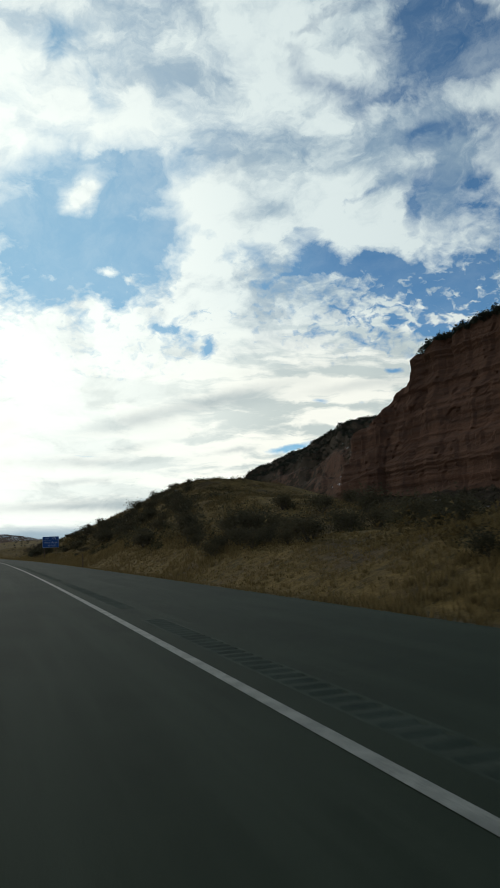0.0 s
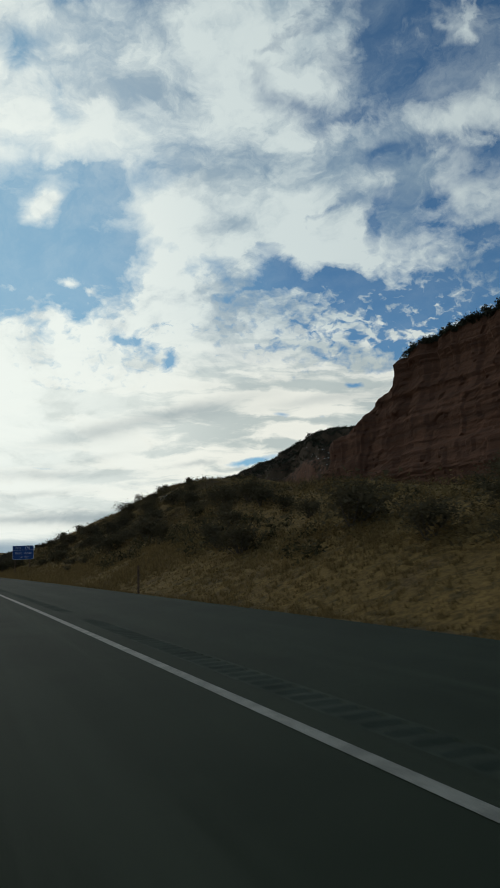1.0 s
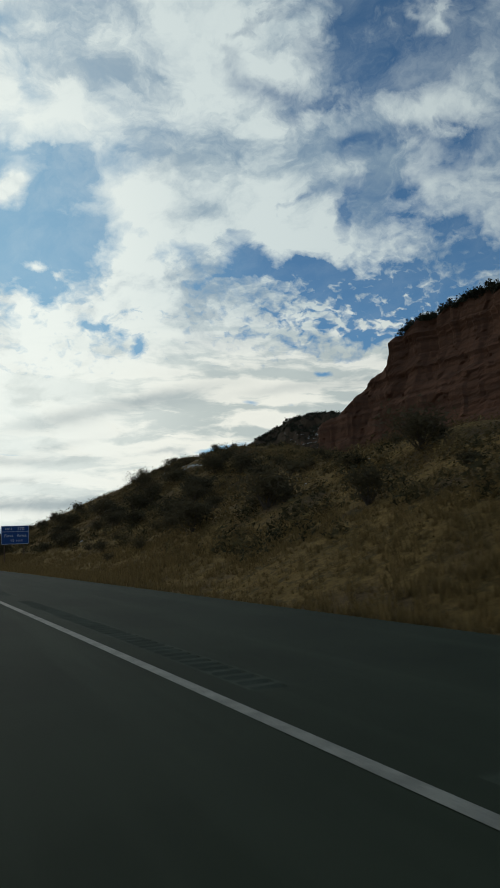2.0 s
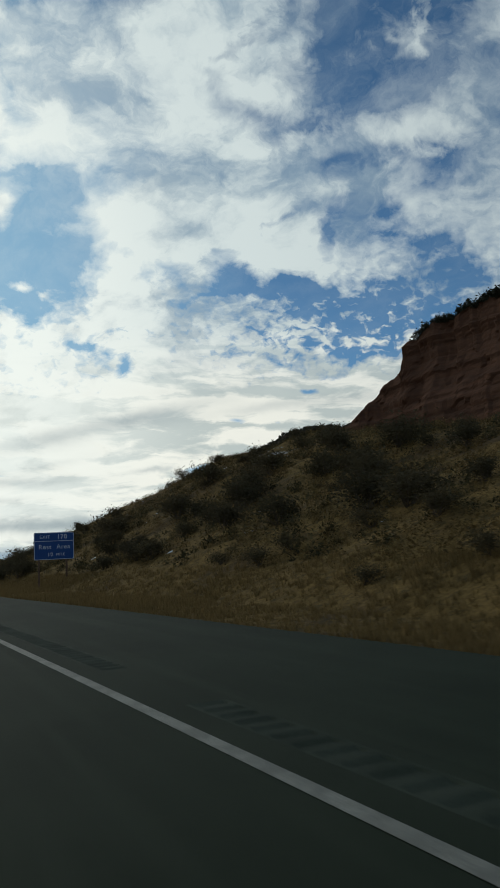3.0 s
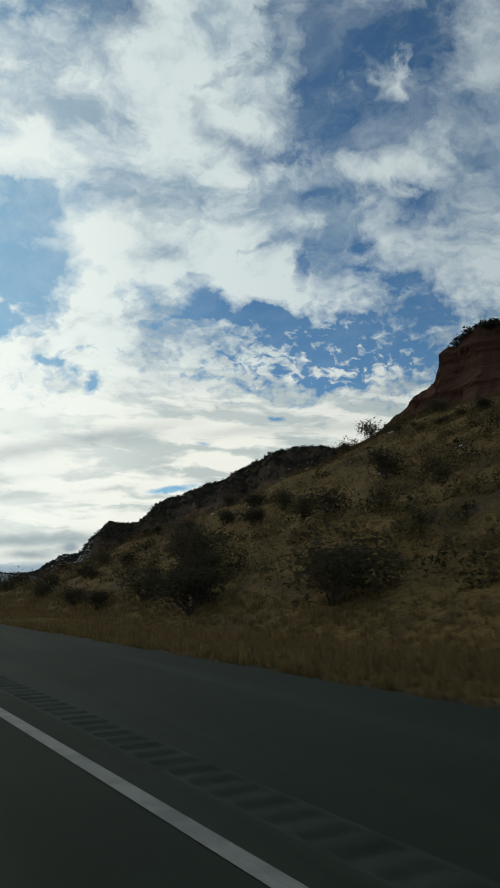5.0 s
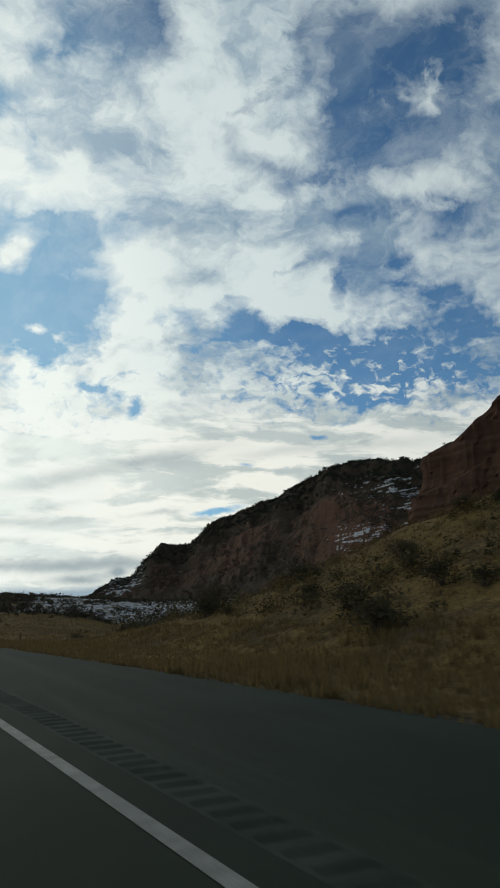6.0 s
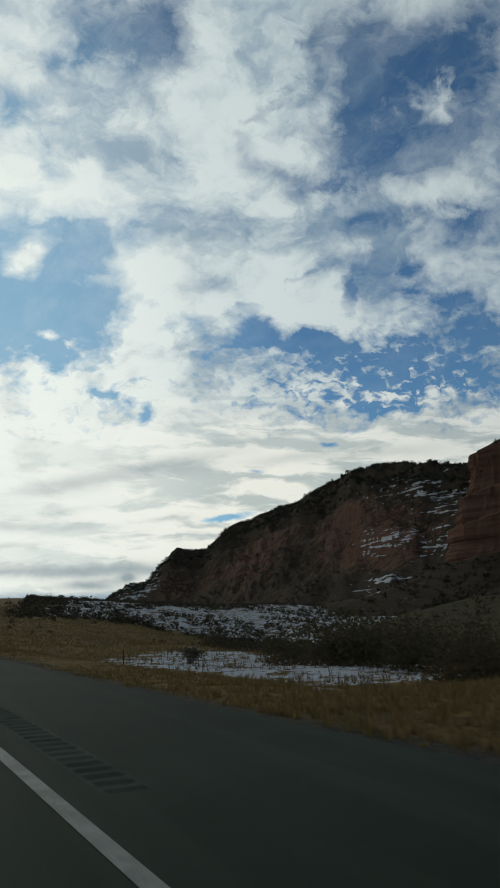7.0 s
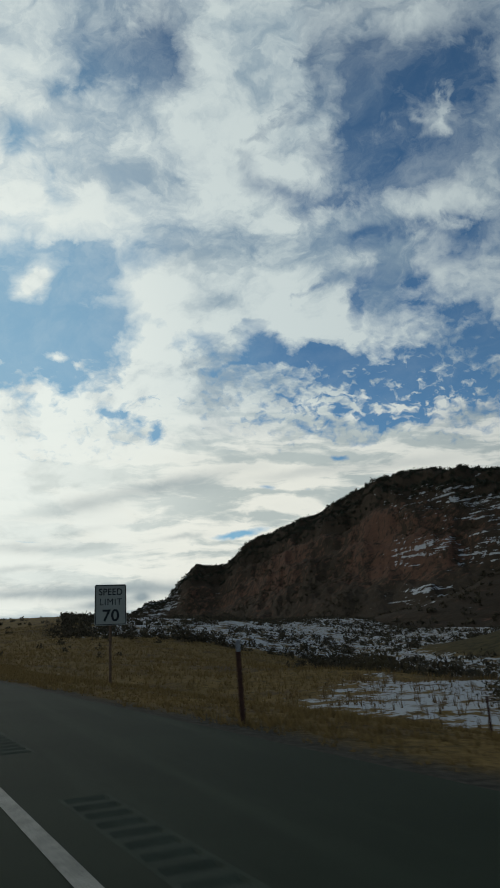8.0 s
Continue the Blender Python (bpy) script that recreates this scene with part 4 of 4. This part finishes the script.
# ---- signs and posts ----
def legend(text, tall, x, z, mat, parent, wide=1.0, gap=1.0, name="legend", bold=0.0):
    """Raised letters of a given capital height, centred at x, standing on z."""
    curve = bpy.data.curves.new("words", "FONT")
    curve.body, curve.align_x, curve.extrude, curve.space_character = text, "CENTER", 0.0015, gap
    curve.size, curve.offset = tall / 0.72, bold
    temp = new("words", curve)
    me = bpy.data.meshes.new_from_object(temp.evaluated_get(bpy.context.evaluated_depsgraph_get()))
    bpy.data.objects.remove(temp)
    me.materials.clear()
    me.materials.append(mat)
    ob = new(name, me)
    ob.matrix_basis = Matrix.Translation((x, -0.0135, z)) @ pose(0, 0, 0, 90) @ Matrix.Diagonal((wide, 1, 1, 1))
    ob.parent = parent
    return ob


def rounded(bm, w, h, r, thick, y, z, hole=0.0):
    """A rounded plate, or a rounded frame when hole is its width."""
    def ring(w, h, r):
        out = []
        for cx, cz, a in ((w / 2 - r, h / 2 - r, 0), (-w / 2 + r, h / 2 - r, 90), (-w / 2 + r, -h / 2 + r, 180), (w / 2 - r, -h / 2 + r, 270)):
            out += [(cx + r * math.cos(radians(a + 15 * k)), cz + r * math.sin(radians(a + 15 * k))) for k in range(7)]
        return out
    outer = ring(w, h, r)
    front = [bm.verts.new((px, y - thick / 2, pz + z)) for px, pz in outer]
    back = [bm.verts.new((px, y + thick / 2, pz + z)) for px, pz in outer]
    count = len(outer)
    for i in range(count):
        bm.faces.new((front[i], back[i], back[(i + 1) % count], front[(i + 1) % count]))
    if not hole:
        bm.faces.new(front[::-1])
        bm.faces.new(back)
        return
    inner = ring(w - 2 * hole, h - 2 * hole, max(r - hole, 0.01))
    fi = [bm.verts.new((px, y - thick / 2, pz + z)) for px, pz in inner]
    bi = [bm.verts.new((px, y + thick / 2, pz + z)) for px, pz in inner]
    for i in range(count):
        j = (i + 1) % count
        bm.faces.new((front[i], front[j], fi[j], fi[i]))
        bm.faces.new((back[j], back[i], bi[i], bi[j]))
        bm.faces.new((fi[j], bi[j], bi[i], fi[i]))


def guide_sign():
    """Blue motorway guide sign on two posts; its origin is on the ground under the panel's middle."""
    uc, y = 10.98 , 148.6
    z0 = float(height(uc, y))
    sign = new("guide_sign")
    sign.matrix_basis = pose(uc + road_x(y) , y, z0, 0, 0, 2.7)
    low, w, h = 2.08 - z0, 3.13, 2.13
    bm = bmesh.new()
    rounded(bm, w, h, 0.13, 0.02, 0.0, low + h / 2)
    part("panel", bm, BLUE, sign, "blue reflective panel")
    bm = bmesh.new()
    rounded(bm, w - 0.03, h - 0.03, 0.12, 0.004, -0.0125, low + h / 2, 0.035)
    box(bm, (w - 0.1, 0.004, 0.035), (0, -0.0125, low + 1.45))
    part("border", bm, LEGEND, sign, "thin white border")
    legend("EXIT", 0.25, -0.72, low + 1.66, LEGEND, sign, 1.05, 1.12)
    legend("170", 0.36, 0.62, low + 1.62, LEGEND, sign, 1.0, 1.12, bold=0.006)
    legend("Rest", 0.36, -0.72, low + 0.84, LEGEND, sign, 1.0, 1.12)
    legend("Area", 0.36, 0.72, low + 0.84, LEGEND, sign, 1.0, 1.12)
    legend("1/2", 0.28, -0.32, low + 0.28, LEGEND, sign, 0.9)
    legend("MILE", 0.22, 0.48, low + 0.30, LEGEND, sign, 1.05, 1.12)
    for x in (-1.18, 0.98):
        down = float(height(uc + x, y)) - z0 - 0.3
        bm = bmesh.new()
        box(bm, (0.13, 0.13, low + h - 0.1 - down), (x, 0.085, (low + h - 0.1 + down) / 2), 0.01)
        part("post", bm, TIMBER, sign, "brown timber post")
    for z in (0.3, 1.0, 1.8):
        bm = bmesh.new()
        box(bm, (w - 0.3, 0.03, 0.06), (0, 0.02, low + z), 0.004)
        part("rail", bm, ALLOY, sign, "metal backing rail")
    tagged(sign, "blue rest area exit sign on two brown posts in dry grass", "road sign")


def speed_sign():
    uc, y = 7.3, 267.0
    z0 = float(height(uc, y))
    sign = new("speed_limit_sign")
    sign.matrix_basis = pose(uc + road_x(y), y, z0, 0, 0, 4.5)
    low, w, h = 1.64 - z0, 1.22, 1.5
    bm = bmesh.new()
    rounded(bm, w, h, 0.07, 0.016, 0.0, low + h / 2)
    part("panel", bm, WHITE, sign, "white panel")
    bm = bmesh.new()
    rounded(bm, w - 0.04, h - 0.04, 0.06, 0.004, -0.0105, low + h / 2, 0.028)
    part("border", bm, BLACK, sign, "black border")
    legend("SPEED", 0.25, 0, low + 1.11, BLACK, sign, 0.92, 1.08, bold=0.004)
    legend("LIMIT", 0.25, 0, low + 0.74, BLACK, sign, 0.98, 1.1)
    legend("70", 0.43, 0, low + 0.16, BLACK, sign, 1.08, 1.05, bold=0.012)
    down = -0.3
    bm = bmesh.new()
    box(bm, (0.085, 0.085, low + h - 0.1 - down), (0.0, 0.055, (low + h - 0.1 + down) / 2), 0.008)
    part("post", bm, TIMBER, sign, "brown timber post")
    tagged(sign, "white speed limit 70 sign on a brown post in dry grass", "road sign")


def delineator(u, y, tall, lean, wide, label, mat):
    post = new("delineator_post")
    z = float(height(u, y))
    post.matrix_basis = pose(u + road_x(y), y, z, 0, lean, 0)
    bm = bmesh.new()
    # a flanged strip, bent along its middle
    for x, turn in ((-0.21 * wide, 25), (0.21 * wide, -25)):
        bmesh.ops.create_cube(bm, size=1.0, matrix=Matrix.Translation((x, 0, tall / 2 - 0.2)) @ Matrix.Rotation(radians(turn), 4, "Z") @ Matrix.Diagonal((0.5 * wide, 0.012, tall + 0.2, 1)))
    part("shaft", bm, mat, post)
    if not wide > 0.09:
        return tagged(post, label, "delineator post", "posts along the road")
    bm = bmesh.new()
    rounded(bm, 0.085, 0.2, 0.035, 0.01, -0.03, tall - 0.02)
    part("reflector", bm, REFLECT, post, "small grey reflector")
    tagged(post, label, "delineator post", "posts along the road")


guide_sign()
speed_sign()
delineator(4.46, 57.3, 1.28, 1.0, 0.085, "weathered brown delineator post at the road's edge", TIMBER)
delineator(4.7, 251.2, 1.29, -2.0, 0.105, "dark rusty delineator post with a grey reflector on top", RUST)


def fence_post(u, y, tall, lean):
    post = new("fence_post")
    post.matrix_basis = pose(u + road_x(y), y, float(height(u, y)), 0, lean, 20)
    bm = bmesh.new()
    box(bm, (0.085, 0.012, tall + 0.3), (0, 0, tall / 2 - 0.15))
    box(bm, (0.008, 0.04, tall + 0.3), (0, 0.022, tall / 2 - 0.15))
    part("stake", bm, RUST, post)
    bm = bmesh.new()
    for k in range(5):
        box(bm, (0.02, 0.014, 0.02), (0, -0.009, 0.35 + 0.25 * k))
    part("stud_row", bm, RUST, post)
    tagged(post, "thin dark steel fence post standing in snow", "fence post")


fence_post(14.3, 256.0, 1.45, -2.0)


def snow_remnant(u, y, size):
    """A thin melting patch of snow in the lee of the brush."""
    rng = np.random.default_rng(int(u * 100 + y))
    bm = bmesh.new()
    bmesh.ops.create_icosphere(bm, subdivisions=2, radius=0.5)
    for v in bm.verts:
        k = 1 + 0.35 * math.sin(3 * math.atan2(v.co.y, v.co.x) + rng.uniform(-0.6, 0.6))
        v.co = Vector((v.co.x * k, v.co.y * k * 1.6, v.co.z * 0.16))
    me = bpy.data.meshes.new("snow_patch")
    bm.to_mesh(me)
    bm.free()
    me.materials.append(SNOW)
    ob = new("snow_patch", me)
    slope = float(height(u + 0.5, y) - height(u - 0.5, y))
    ob.matrix_basis = Matrix.Translation((u + road_x(y), y, float(height(u, y)))) @ Matrix.Rotation(-math.atan(slope), 4, "Y") @ Matrix.Diagonal((size, size, size, 1))
    tagged(ob, "small patch of old snow lying on the dry bank", "snow patch", "snow patches on the bank")


for k in range(26):
    y = random.uniform(95, 224)
    u = random.uniform(float(toe(y)) + 5, float(crest(y)))
    snow_remnant(u, y, random.uniform(0.22, 0.5))
